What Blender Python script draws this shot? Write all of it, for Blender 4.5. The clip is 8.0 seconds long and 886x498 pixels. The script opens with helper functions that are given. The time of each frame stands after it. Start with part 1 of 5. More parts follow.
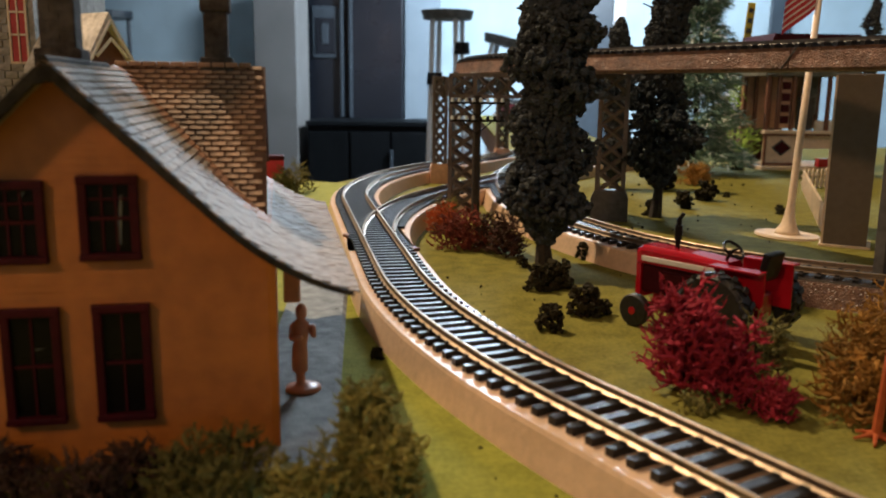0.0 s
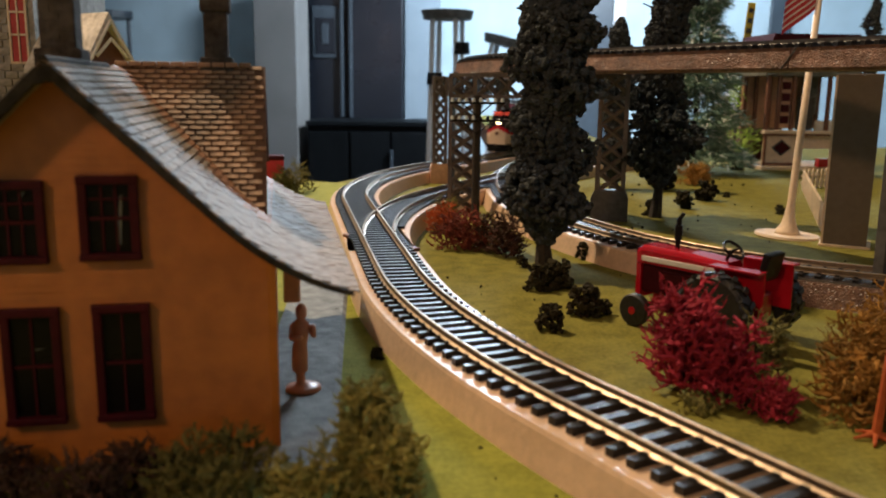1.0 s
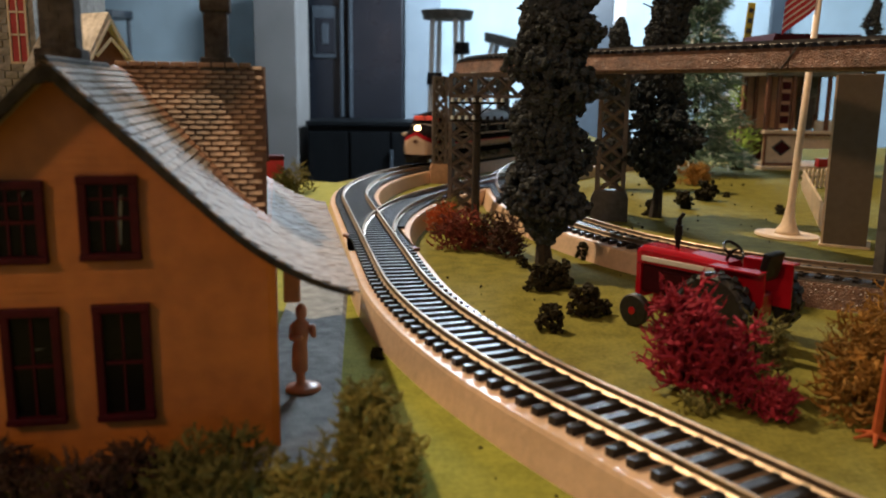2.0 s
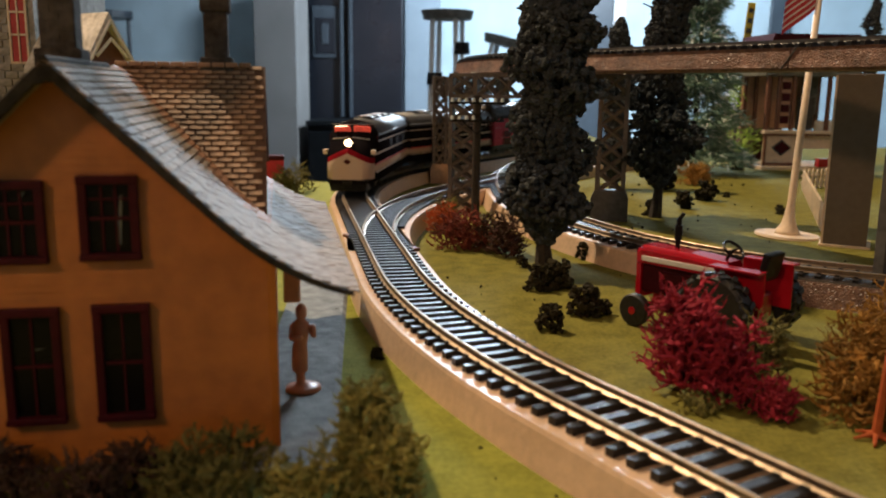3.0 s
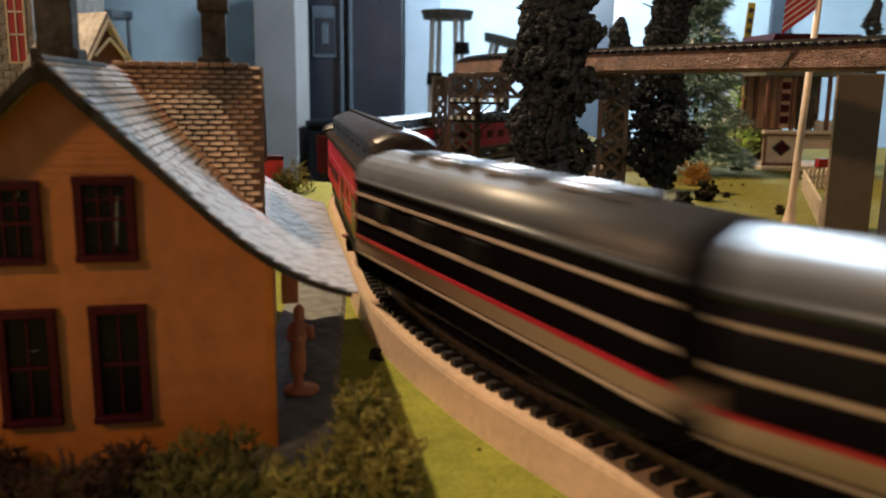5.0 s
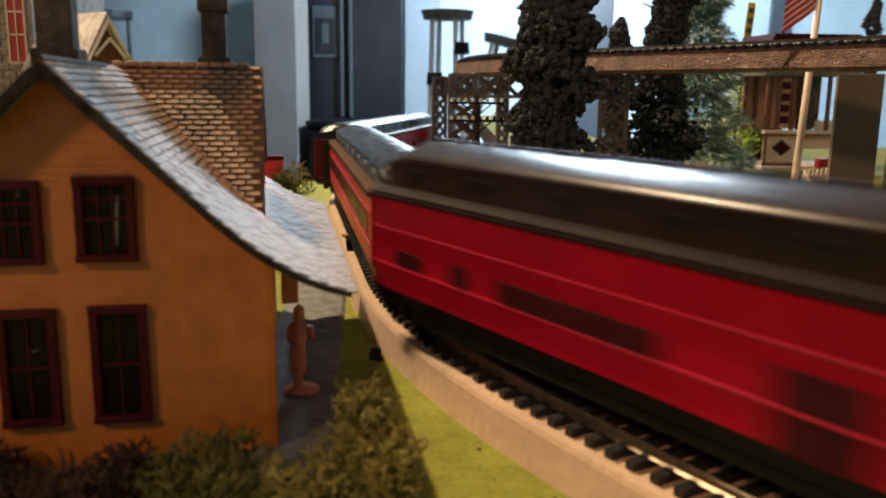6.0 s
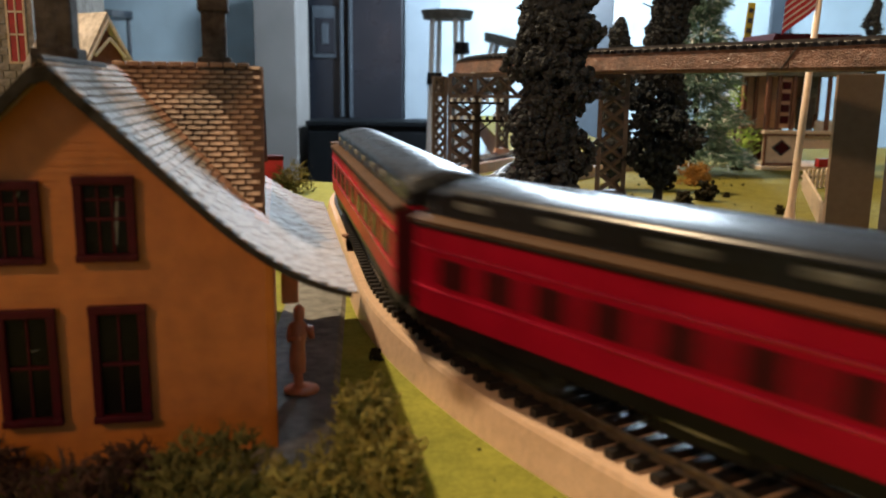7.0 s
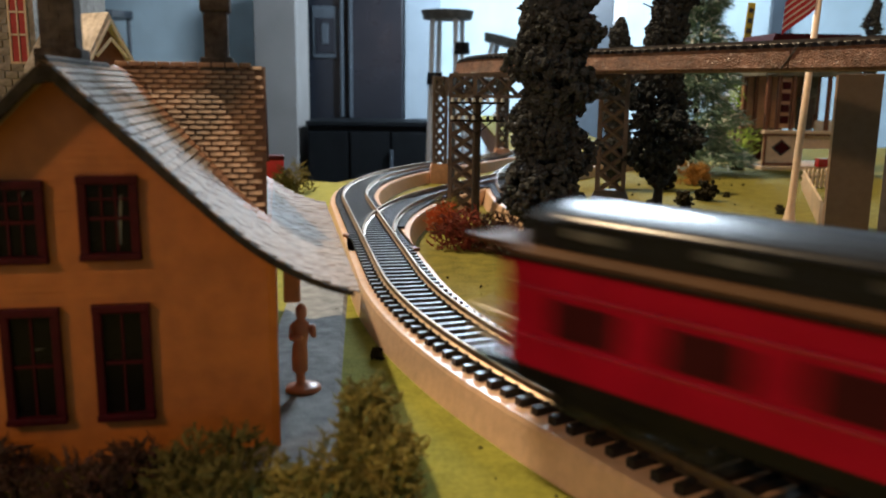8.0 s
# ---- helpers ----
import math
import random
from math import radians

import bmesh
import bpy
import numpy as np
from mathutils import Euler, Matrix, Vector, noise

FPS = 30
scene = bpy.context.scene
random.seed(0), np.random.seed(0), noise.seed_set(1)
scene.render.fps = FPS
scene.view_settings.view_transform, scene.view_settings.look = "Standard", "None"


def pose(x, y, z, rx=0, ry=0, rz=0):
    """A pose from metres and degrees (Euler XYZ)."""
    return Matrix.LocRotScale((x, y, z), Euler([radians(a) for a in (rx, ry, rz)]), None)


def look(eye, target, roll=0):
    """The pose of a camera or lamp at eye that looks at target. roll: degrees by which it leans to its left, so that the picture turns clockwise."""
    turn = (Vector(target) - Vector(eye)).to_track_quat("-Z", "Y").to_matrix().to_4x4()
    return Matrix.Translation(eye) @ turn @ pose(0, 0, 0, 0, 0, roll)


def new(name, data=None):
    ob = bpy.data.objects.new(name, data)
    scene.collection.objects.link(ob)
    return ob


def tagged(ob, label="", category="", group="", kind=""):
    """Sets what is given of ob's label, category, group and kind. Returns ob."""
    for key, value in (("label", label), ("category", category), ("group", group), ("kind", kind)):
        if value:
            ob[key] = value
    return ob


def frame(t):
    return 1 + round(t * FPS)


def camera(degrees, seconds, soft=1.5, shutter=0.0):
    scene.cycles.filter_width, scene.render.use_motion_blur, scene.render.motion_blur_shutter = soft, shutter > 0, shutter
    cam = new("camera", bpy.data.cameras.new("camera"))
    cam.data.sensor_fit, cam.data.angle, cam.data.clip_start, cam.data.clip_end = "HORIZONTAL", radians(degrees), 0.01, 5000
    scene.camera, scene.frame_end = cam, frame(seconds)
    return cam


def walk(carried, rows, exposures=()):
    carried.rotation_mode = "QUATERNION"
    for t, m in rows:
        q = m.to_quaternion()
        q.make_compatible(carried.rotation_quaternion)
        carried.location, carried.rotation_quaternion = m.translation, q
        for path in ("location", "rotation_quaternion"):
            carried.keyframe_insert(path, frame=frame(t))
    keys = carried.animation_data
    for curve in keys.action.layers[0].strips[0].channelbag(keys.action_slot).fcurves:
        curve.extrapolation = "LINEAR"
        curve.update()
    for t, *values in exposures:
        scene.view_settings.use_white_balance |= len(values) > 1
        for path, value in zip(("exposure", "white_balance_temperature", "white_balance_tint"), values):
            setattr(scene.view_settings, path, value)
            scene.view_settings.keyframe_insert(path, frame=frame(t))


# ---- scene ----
cam = camera(55.84, 8.0, soft=2.0, shutter=1.0)
# a close-up lens: sharp at the near curve of the track, soft before and behind it
cam.data.dof.use_dof = True
cam.data.dof.focus_distance = 0.44
cam.data.dof.aperture_fstop = 22.0
EYE = Vector((0.0, 0.0, 0.094))
AIM = EYE + Vector((0.0, math.cos(0.191), -math.sin(0.191)))
NUDGE = Vector((0.0004, 0.0012, 0.0))
walk(cam, [(0.0, look(EYE, AIM, 0.64)), (4.0, look(EYE, AIM, 0.64)), (4.2, look(EYE + NUDGE, AIM + NUDGE, 0.64)), (7.5, look(EYE + NUDGE, AIM + NUDGE, 0.64)),
           (7.9, look(EYE, AIM, 0.64)), (8.0, look(EYE, AIM, 0.64))], exposures=[(0.0, 0.17, 6250, 15), (3.5, 0.18, 6250, 15), (4.5, 0.24, 6250, 15), (5.8, 0.50, 6250, 15), (6.8, 0.52, 6250, 15), (7.5, 0.41, 6250, 15), (8.0, 0.32, 6250, 15)])

# ---- light ----
world = bpy.data.worlds.new("room_dusk")
scene.world = world
world.use_nodes = True
world.node_tree.nodes["Background"].inputs[0].default_value = (0.35, 0.5, 0.8, 1)
world.node_tree.nodes["Background"].inputs[1].default_value = 0.045


def lamp(name, place, target, size, watts, colour):
    data = bpy.data.lights.new(name, "AREA")
    data.shape, data.size, data.energy, data.color = "DISK", size, watts, colour
    ob = new(name, data)
    ob.matrix_world = look(place, target)
    return ob


lamp("warm_ceiling_lamp", (-0.69, 1.05, 1.40), (0.0, 0.35, 0.0), 0.045, 31.0, (1.0, 0.74, 0.43))
lamp("cool_ceiling_panel", (0.40, 3.75, 1.60), (0.05, 0.5, 0.0), 0.8, 114.0, (0.74, 0.91, 1.0))
lamp("warm_room_lamp", (-0.75, -0.85, 0.95), (0.05, 0.25, 0.0), 0.15, 5.2, (1.0, 0.56, 0.25))
lamp("kitchen_lamp", (1.15, 4.6, 1.5), (0.8, 6.9, 0.3), 0.5, 120.0, (0.80, 0.93, 1.0))


# ---- materials ----
def mat(name, colour, rough=0.6, metal=0.0, vary=0.15, size=0.004, bump=0.0, bump_size=None, spec=0.5, second=None, island=0.0, emit=0.0):
    """A painted or moulded surface: broad patches, fine grain and relief at the given size in metres."""
    m = bpy.data.materials.new(name)
    m.use_nodes = True
    nt = m.node_tree
    b = nt.nodes["Principled BSDF"]
    b.inputs["Metallic"].default_value = metal
    b.inputs["Specular IOR Level"].default_value = spec
    tc = nt.nodes.new("ShaderNodeTexCoord")
    fine = nt.nodes.new("ShaderNodeTexNoise")
    fine.inputs["Scale"].default_value = 1.0 / size
    fine.inputs["Detail"].default_value = 5
    broad = nt.nodes.new("ShaderNodeTexNoise")
    broad.inputs["Scale"].default_value = 0.16 / size
    broad.inputs["Detail"].default_value = 3
    nt.links.new(tc.outputs["Object"], fine.inputs["Vector"])
    nt.links.new(tc.outputs["Object"], broad.inputs["Vector"])
    mix = nt.nodes.new("ShaderNodeMix")
    mix.data_type = "RGBA"
    c2 = second or tuple(c * (1 - 2.2 * vary) for c in colour)
    c1 = colour if second else tuple(min(1, c * (1 + vary)) for c in colour)
    mix.inputs["A"].default_value = (*c1, 1)
    mix.inputs["B"].default_value = (*c2, 1)
    add = nt.nodes.new("ShaderNodeMath")
    add.operation = "ADD"
    nt.links.new(fine.outputs["Fac"], add.inputs[0])
    nt.links.new(broad.outputs["Fac"], add.inputs[1])
    ramp = nt.nodes.new("ShaderNodeMapRange")
    ramp.inputs["From Min"].default_value, ramp.inputs["From Max"].default_value = 0.75, 1.25
    nt.links.new(add.outputs[0], ramp.inputs["Value"])
    nt.links.new(ramp.outputs[0], mix.inputs["Factor"])
    out = mix.outputs["Result"]
    if island:
        geo = nt.nodes.new("ShaderNodeNewGeometry")
        info = nt.nodes.new("ShaderNodeObjectInfo")
        su = nt.nodes.new("ShaderNodeMath")
        su.operation = "ADD"
        nt.links.new(geo.outputs["Random Per Island"], su.inputs[0])
        nt.links.new(info.outputs["Random"], su.inputs[1])
        val = nt.nodes.new("ShaderNodeMapRange")
        val.inputs["From Max"].default_value = 2.0
        val.inputs["To Min"].default_value, val.inputs["To Max"].default_value = 1 - island, 1 + island
        nt.links.new(su.outputs[0], val.inputs["Value"])
        hsv = nt.nodes.new("ShaderNodeHueSaturation")
        nt.links.new(val.outputs[0], hsv.inputs["Value"])
        nt.links.new(out, hsv.inputs["Color"])
        out = hsv.outputs["Color"]
    nt.links.new(out, b.inputs["Base Color"])
    rr = nt.nodes.new("ShaderNodeMapRange")
    rr.inputs["To Min"].default_value, rr.inputs["To Max"].default_value = max(0.02, rough - 0.12), min(1, rough + 0.12)
    nt.links.new(fine.outputs["Fac"], rr.inputs["Value"])
    nt.links.new(rr.outputs[0], b.inputs["Roughness"])
    if bump:
        grain = nt.nodes.new("ShaderNodeTexNoise")
        grain.inputs["Scale"].default_value = 1.0 / (bump_size or size)
        grain.inputs["Detail"].default_value = 4
        nt.links.new(tc.outputs["Object"], grain.inputs["Vector"])
        bn = nt.nodes.new("ShaderNodeBump")
        bn.inputs["Strength"].default_value = bump
        bn.inputs["Distance"].default_value = (bump_size or size) * 0.5
        nt.links.new(grain.outputs["Fac"], bn.inputs["Height"])
        nt.links.new(bn.outputs["Normal"], b.inputs["Normal"])
    if emit:
        b.inputs["Emission Color"].default_value = (*colour, 1)
        b.inputs["Emission Strength"].default_value = emit
    return m


M = {}
M["grass"] = mat("grass_mat", (0.21, 0.19, 0.038), 0.95, size=0.0016, second=(0.118, 0.110, 0.021), bump=1.0, bump_size=0.0011, spec=0.1)
# the same grass, brighter and greener to hold the light left of the track
M["grass_lit"] = mat("lit_grass_mat", (0.26, 0.268, 0.044), 0.95, size=0.0016, second=(0.175, 0.182, 0.029), bump=0.8, bump_size=0.0009, spec=0.1)
M["room_grey"] = mat("grey_wall_paint", (0.23, 0.23, 0.225), 0.8, size=0.2, vary=0.05)
M["bed"] = mat("foam_roadbed", (0.62, 0.44, 0.305), 0.32, size=0.003, vary=0.07, bump=0.16, bump_size=0.0012, spec=0.3)
M["tie"] = mat("black_plastic_tie", (0.014, 0.014, 0.016), 0.42, size=0.002, vary=0.3, bump=0.12, spec=0.4)
M["rail"] = mat("nickel_rail", (0.31, 0.24, 0.175), 0.45, metal=1.0, size=0.003, vary=0.12)
M["ochre"] = mat("ochre_clapboard", (0.43, 0.138, 0.010), 0.5, size=0.006, vary=0.10, bump=0.15, bump_size=0.0007)
M["maroon"] = mat("maroon_trim", (0.052, 0.004, 0.008), 0.5, size=0.003, vary=0.15, spec=0.15)
M["glass"] = mat("dark_window_glass", (0.006, 0.005, 0.005), 0.3, size=0.01, vary=0.2, spec=0.12)
M["shingle"] = mat("grey_shingle", (0.27, 0.225, 0.18), 0.62, size=0.010, second=(0.19, 0.125, 0.078), bump=0.7, bump_size=0.0008, island=0.25, spec=0.2)
M["shingle_warm"] = mat("brown_shingle", (0.38, 0.235, 0.145), 0.7, size=0.004, vary=0.2, bump=0.4, bump_size=0.0008, island=0.25)
M["shingle_stained"] = mat("brown_stained_shingle", (0.33, 0.145, 0.058), 0.62, size=0.006, second=(0.20, 0.08, 0.032), bump=0.7, bump_size=0.0008, island=0.25)
M["pale_roof"] = mat("pale_cottage_roof", (0.74, 0.70, 0.66), 0.6, size=0.004, vary=0.2, bump=0.3)
M["dark_rail"] = mat("dark_bridge_rail", (0.05, 0.045, 0.042), 0.4, size=0.004, vary=0.3)
M["tile_bed"] = mat("brown_tile_bed", (0.12, 0.062, 0.036), 0.75, size=0.003, vary=0.2, bump=0.3)
M["roof_edge"] = mat("dark_roof_edge", (0.040, 0.035, 0.030), 0.8, size=0.003, vary=0.25, bump=0.6, bump_size=0.001, spec=0.08)
M["chimney"] = mat("dark_chimney_brick", (0.078, 0.068, 0.060), 0.8, size=0.003, vary=0.25, bump=0.4, bump_size=0.0012, spec=0.05)
M["cement"] = mat("grey_platform", (0.155, 0.160, 0.145), 0.75, size=0.005, vary=0.25, bump=0.5, bump_size=0.001)
M["copper"] = mat("hammered_brown_plastic", (0.21, 0.118, 0.088), 0.42, size=0.002, vary=0.25, bump=1.0, bump_size=0.0016, spec=0.4)
cells = M["copper"].node_tree.nodes.new("ShaderNodeTexVoronoi")
cells.feature = "DISTANCE_TO_EDGE"
cells.inputs["Scale"].default_value = 760
for n in list(M["copper"].node_tree.nodes):
    if n.type == "TEX_COORD":
        M["copper"].node_tree.links.new(n.outputs["Object"], cells.inputs["Vector"])
    if n.type == "BUMP":
        n.inputs["Distance"].default_value = 0.0012
        M["copper"].node_tree.links.new(cells.outputs["Distance"], n.inputs["Height"])
M["girder"] = mat("brown_grey_plastic", (0.110, 0.090, 0.078), 0.45, size=0.003, vary=0.2, bump=0.2)
M["girder_dark"] = mat("dark_pier_plastic", (0.068, 0.064, 0.062), 0.5, size=0.003, vary=0.2, bump=0.2)
M["tan_plastic"] = mat("tan_plastic", (0.50, 0.30, 0.19), 0.5, size=0.003, vary=0.1)
M["tan_box"] = mat("tan_card_pier", (0.135, 0.108, 0.080), 0.7, size=0.004, vary=0.05, bump=0.2, bump_size=0.001)
M["cream"] = mat("cream_plastic", (0.70, 0.56, 0.42), 0.45, size=0.003, vary=0.08)
M["foam_dark"] = mat("dark_foam_foliage", (0.060, 0.068, 0.074), 0.9, size=0.003, second=(0.030, 0.035, 0.039), bump=1.0, bump_size=0.0012, spec=0.15, island=0.4)
M["bark"] = mat("dark_bark", (0.03, 0.022, 0.016), 0.8, size=0.002, vary=0.3, bump=0.6)
M["clump"] = mat("dark_brown_clump", (0.040, 0.032, 0.018), 0.95, size=0.002, second=(0.018, 0.018, 0.010), bump=1.0, bump_size=0.001, spec=0.1, island=0.4)
M["lichen_red"] = mat("crimson_lichen", (0.38, 0.030, 0.055), 0.8, size=0.004, second=(0.17, 0.011, 0.024), island=0.35, spec=0.2)
M["lichen_rust"] = mat("rust_lichen", (0.25, 0.045, 0.03), 0.8, size=0.004, second=(0.09, 0.035, 0.025), island=0.4, spec=0.2)
M["lichen_orange"] = mat("orange_lichen", (0.50, 0.12, 0.035), 0.8, size=0.004, second=(0.34, 0.07, 0.02), island=0.3, spec=0.2)
M["lichen_yellow"] = mat("mustard_lichen", (0.37, 0.18, 0.035), 0.8, size=0.004, second=(0.16, 0.09, 0.02), island=0.35, spec=0.2)
M["lichen_green"] = mat("olive_lichen", (0.20, 0.18, 0.055), 0.8, size=0.004, second=(0.08, 0.08, 0.025), island=0.4, spec=0.2)
M["lichen_straw"] = mat("straw_green_lichen", (0.44, 0.37, 0.10), 0.8, size=0.004, second=(0.15, 0.15, 0.045), island=0.55, spec=0.2)
M["lime"] = mat("lime_green_fronds", (0.42, 0.60, 0.11), 0.6, size=0.004, second=(0.20, 0.34, 0.06), island=0.4)
M["lichen_plum"] = mat("brown_plum_lichen", (0.10, 0.042, 0.034), 0.8, size=0.004, second=(0.05, 0.040, 0.025), island=0.4, spec=0.2)
M["needle"] = mat("frosted_needles", (0.21, 0.34, 0.26), 0.6, size=0.004, second=(0.09, 0.165, 0.125), island=0.5)
M["frost"] = mat("white_frost", (0.62, 0.68, 0.66), 0.6, size=0.004, vary=0.1)
M["tractor_red"] = mat("glossy_tractor_red", (0.36, 0.007, 0.016), 0.16, size=0.01, vary=0.06)
M["tyre"] = mat("black_tyre", (0.014, 0.014, 0.015), 0.5, size=0.002, vary=0.3, bump=0.2)
M["black"] = mat("black_plastic", (0.010, 0.010, 0.011), 0.4, size=0.003, vary=0.25, spec=0.15)
M["silver"] = mat("silver_paint", (0.55, 0.52, 0.50), 0.35, metal=0.6, size=0.003, vary=0.1)
M["loco_black"] = mat("gloss_black_paint", (0.012, 0.012, 0.015), 0.2, size=0.01, vary=0.15)
M["loco_roof"] = mat("satin_dark_grey_roof", (0.060, 0.063, 0.074), 0.46, size=0.006, vary=0.15, spec=0.7)
M["loco_cream"] = mat("cream_band", (0.54, 0.41, 0.33), 0.35, size=0.005, vary=0.08)
M["loco_red"] = mat("red_stripe", (0.50, 0.02, 0.04), 0.35, size=0.005, vary=0.08)
M["car_red"] = mat("crimson_car_paint", (0.42, 0.007, 0.030), 0.36, size=0.008, vary=0.1, spec=0.06)
M["car_belt"] = mat("glossy_crimson_belt", (0.42, 0.012, 0.045), 0.25, size=0.008, vary=0.1, spec=0.5)
M["counter_black"] = mat("matt_black_counter", (0.007, 0.009, 0.011), 0.6, size=0.1, vary=0.15, spec=0.1)
# darker blue that holds the shade on the wall beside the refrigerator
M["room_shade"] = mat("slate_blue_wall_shade", (0.26, 0.33, 0.39), 0.8, size=0.2, vary=0.05)
M["car_roof"] = mat("dark_car_roof", (0.014, 0.015, 0.017), 0.27, size=0.006, vary=0.12, spec=0.18)
M["car_roof_brown"] = mat("brown_car_roof", (0.024, 0.014, 0.010), 0.30, size=0.006, vary=0.15, spec=0.16)
M["car_cornice"] = mat("tan_cornice", (0.080, 0.043, 0.021), 0.55, size=0.005, vary=0.12, spec=0.06)
M["car_eave_dark"] = mat("dark_brown_eave", (0.020, 0.013, 0.010), 0.6, size=0.005, vary=0.15, spec=0.05)
M["car_glass"] = mat("smoked_car_window", (0.060, 0.012, 0.014), 0.25, size=0.01, vary=0.1, spec=0.02)
M["lens"] = mat("lit_headlight", (1.0, 0.70, 0.34), 0.3, vary=0.0, emit=11.0)
M["cab_glow"] = mat("lit_red_cab_window", (0.9, 0.10, 0.055), 0.2, vary=0.25, size=0.004, emit=0.32)
M["figure"] = mat("orange_figure_plastic", (0.60, 0.24, 0.13), 0.4, size=0.004, vary=0.08)
M["room_blue"] = mat("pale_blue_wall_paint", (0.46, 0.59, 0.66), 0.8, size=0.2, vary=0.05)
M["room_white"] = mat("white_wall_paint", (0.72, 0.74, 0.76), 0.8, size=0.2, vary=0.04)
M["fridge"] = mat("black_fridge_enamel", (0.012, 0.016, 0.024), 0.3, size=0.15, vary=0.1)
M["fridge_trim"] = mat("grey_fridge_trim", (0.06, 0.08, 0.10), 0.35, size=0.1, vary=0.08)
M["floorboard"] = mat("dark_floor", (0.10, 0.07, 0.05), 0.4, size=0.06, vary=0.2)
M["table"] = mat("brown_table_wood", (0.16, 0.09, 0.05), 0.5, size=0.02, vary=0.2)
M["brickwall"] = mat("grey_stone_brick", (0.30, 0.28, 0.26), 0.7, size=0.003, vary=0.2, bump=0.5, bump_size=0.001, island=0.2)
M["window_red"] = mat("red_window_frame", (0.40, 0.03, 0.03), 0.4, size=0.003, vary=0.1)
M["flag_red"] = mat("red_flag_cloth", (0.52, 0.03, 0.04), 0.7, size=0.003, vary=0.1)
M["white"] = mat("white_plastic", (0.76, 0.74, 0.70), 0.45, size=0.003, vary=0.06)
M["yellow"] = mat("yellow_plastic", (0.75, 0.55, 0.04), 0.45, size=0.003, vary=0.08)
M["brown_wood"] = mat("brown_kiosk_post", (0.17, 0.07, 0.04), 0.5, size=0.003, vary=0.15)


# ---- mesh helpers ----
def part(name, bm, material, parent=None, label="", smooth=False):
    me = bpy.data.meshes.new(name)
    bm.normal_update()
    bm.to_mesh(me)
    bm.free()
    for m in (material if isinstance(material, (list, tuple)) else [material]):
        me.materials.append(m)
    if smooth:
        for p in me.polygons:
            p.use_smooth = True
    ob = new(name, me)
    ob.parent = parent
    if label:
        ob["label"] = label
    return ob


def share(name, me, parent, m):
    ob = new(name, me)
    ob.parent = parent
    ob.matrix_basis = m
    return ob


def thing(name, m, label, category, group="", kind=""):
    ob = new(name)
    ob.matrix_basis = m
    ob.empty_display_size = 0.01
    return tagged(ob, label, category, group, kind)


def slab(bm, size, place, rot=(0, 0, 0), bevel=0.0, mi=0):
    r = bmesh.ops.create_cube(bm, size=1.0)
    vs = r["verts"]
    bmesh.ops.scale(bm, vec=size, verts=vs)
    if bevel:
        es = list({e for v in vs for e in v.link_edges})
        b = bmesh.ops.bevel(bm, geom=es, offset=bevel, segments=2, affect="EDGES", profile=0.6)
        vs = list({v for f in b["faces"] for v in f.verts} | {v for v in vs if v.is_valid})
    bmesh.ops.transform(bm, matrix=pose(*place, *rot), verts=vs)
    if mi:
        for f in {f for v in vs for f in v.link_faces}:
            f.material_index = mi
    return vs


def rod(bm, r1, r2, length, place, rot=(0, 0, 0), seg=12, mi=0, matrix=None):
    """A tapered rod standing on place along its own z."""
    r = bmesh.ops.create_cone(bm, cap_ends=True, segments=seg, radius1=r1, radius2=r2, depth=length)
    m = matrix if matrix is not None else pose(*place, *rot)
    bmesh.ops.transform(bm, matrix=m @ pose(0, 0, length / 2), verts=r["verts"])
    if mi:
        for f in {f for v in r["verts"] for f in v.link_faces}:
            f.material_index = mi
    return r["verts"]


def bar(bm, a, b, r, seg=6, r2=None):
    a, b = Vector(a), Vector(b)
    d = b - a
    m = Matrix.Translation(a) @ d.to_track_quat("Z", "Y").to_matrix().to_4x4()
    return rod(bm, r, r if r2 is None else r2, d.length, (0, 0, 0), seg=seg, matrix=m)


def prism(bm, outline, depth, m=None, mi=0):
    """An outline in x, z pulled along +y by depth."""
    a = [bm.verts.new((x, 0, z)) for x, z in outline]
    b = [bm.verts.new((x, depth, z)) for x, z in outline]
    n = len(a)
    fs = [bm.faces.new(a[::-1]), bm.faces.new(b)]
    for i in range(n):
        fs.append(bm.faces.new((a[i], a[(i + 1) % n], b[(i + 1) % n], b[i])))
    for f in fs:
        f.material_index = mi
    bmesh.ops.recalc_face_normals(bm, faces=fs)
    if m is not None:
        bmesh.ops.transform(bm, matrix=m, verts=a + b)
    return a + b


def loft(bm, rings, cap=True, mi=0):
    rows = [[bm.verts.new(p) for p in ring] for ring in rings]
    fs = []
    for a, b in zip(rows[:-1], rows[1:]):
        n = len(a)
        for i in range(n):
            fs.append(bm.faces.new((a[i], a[(i + 1) % n], b[(i + 1) % n], b[i])))
    if cap:
        fs += [bm.faces.new(rows[0][::-1]), bm.faces.new(rows[-1])]
    for f in fs:
        f.material_index = mi
    bmesh.ops.recalc_face_normals(bm, faces=fs)
    return rows


def raw_mesh(name, verts, faces, material, parent=None, smooth=False, label=""):
    me = bpy.data.meshes.new(name)
    me.from_pydata([tuple(v) for v in verts], [], faces)
    me.materials.append(material)
    if smooth:
        for p in me.polygons:
            p.use_smooth = True
    ob = new(name, me)
    ob.parent = parent
    if label:
        ob["label"] = label
    return ob


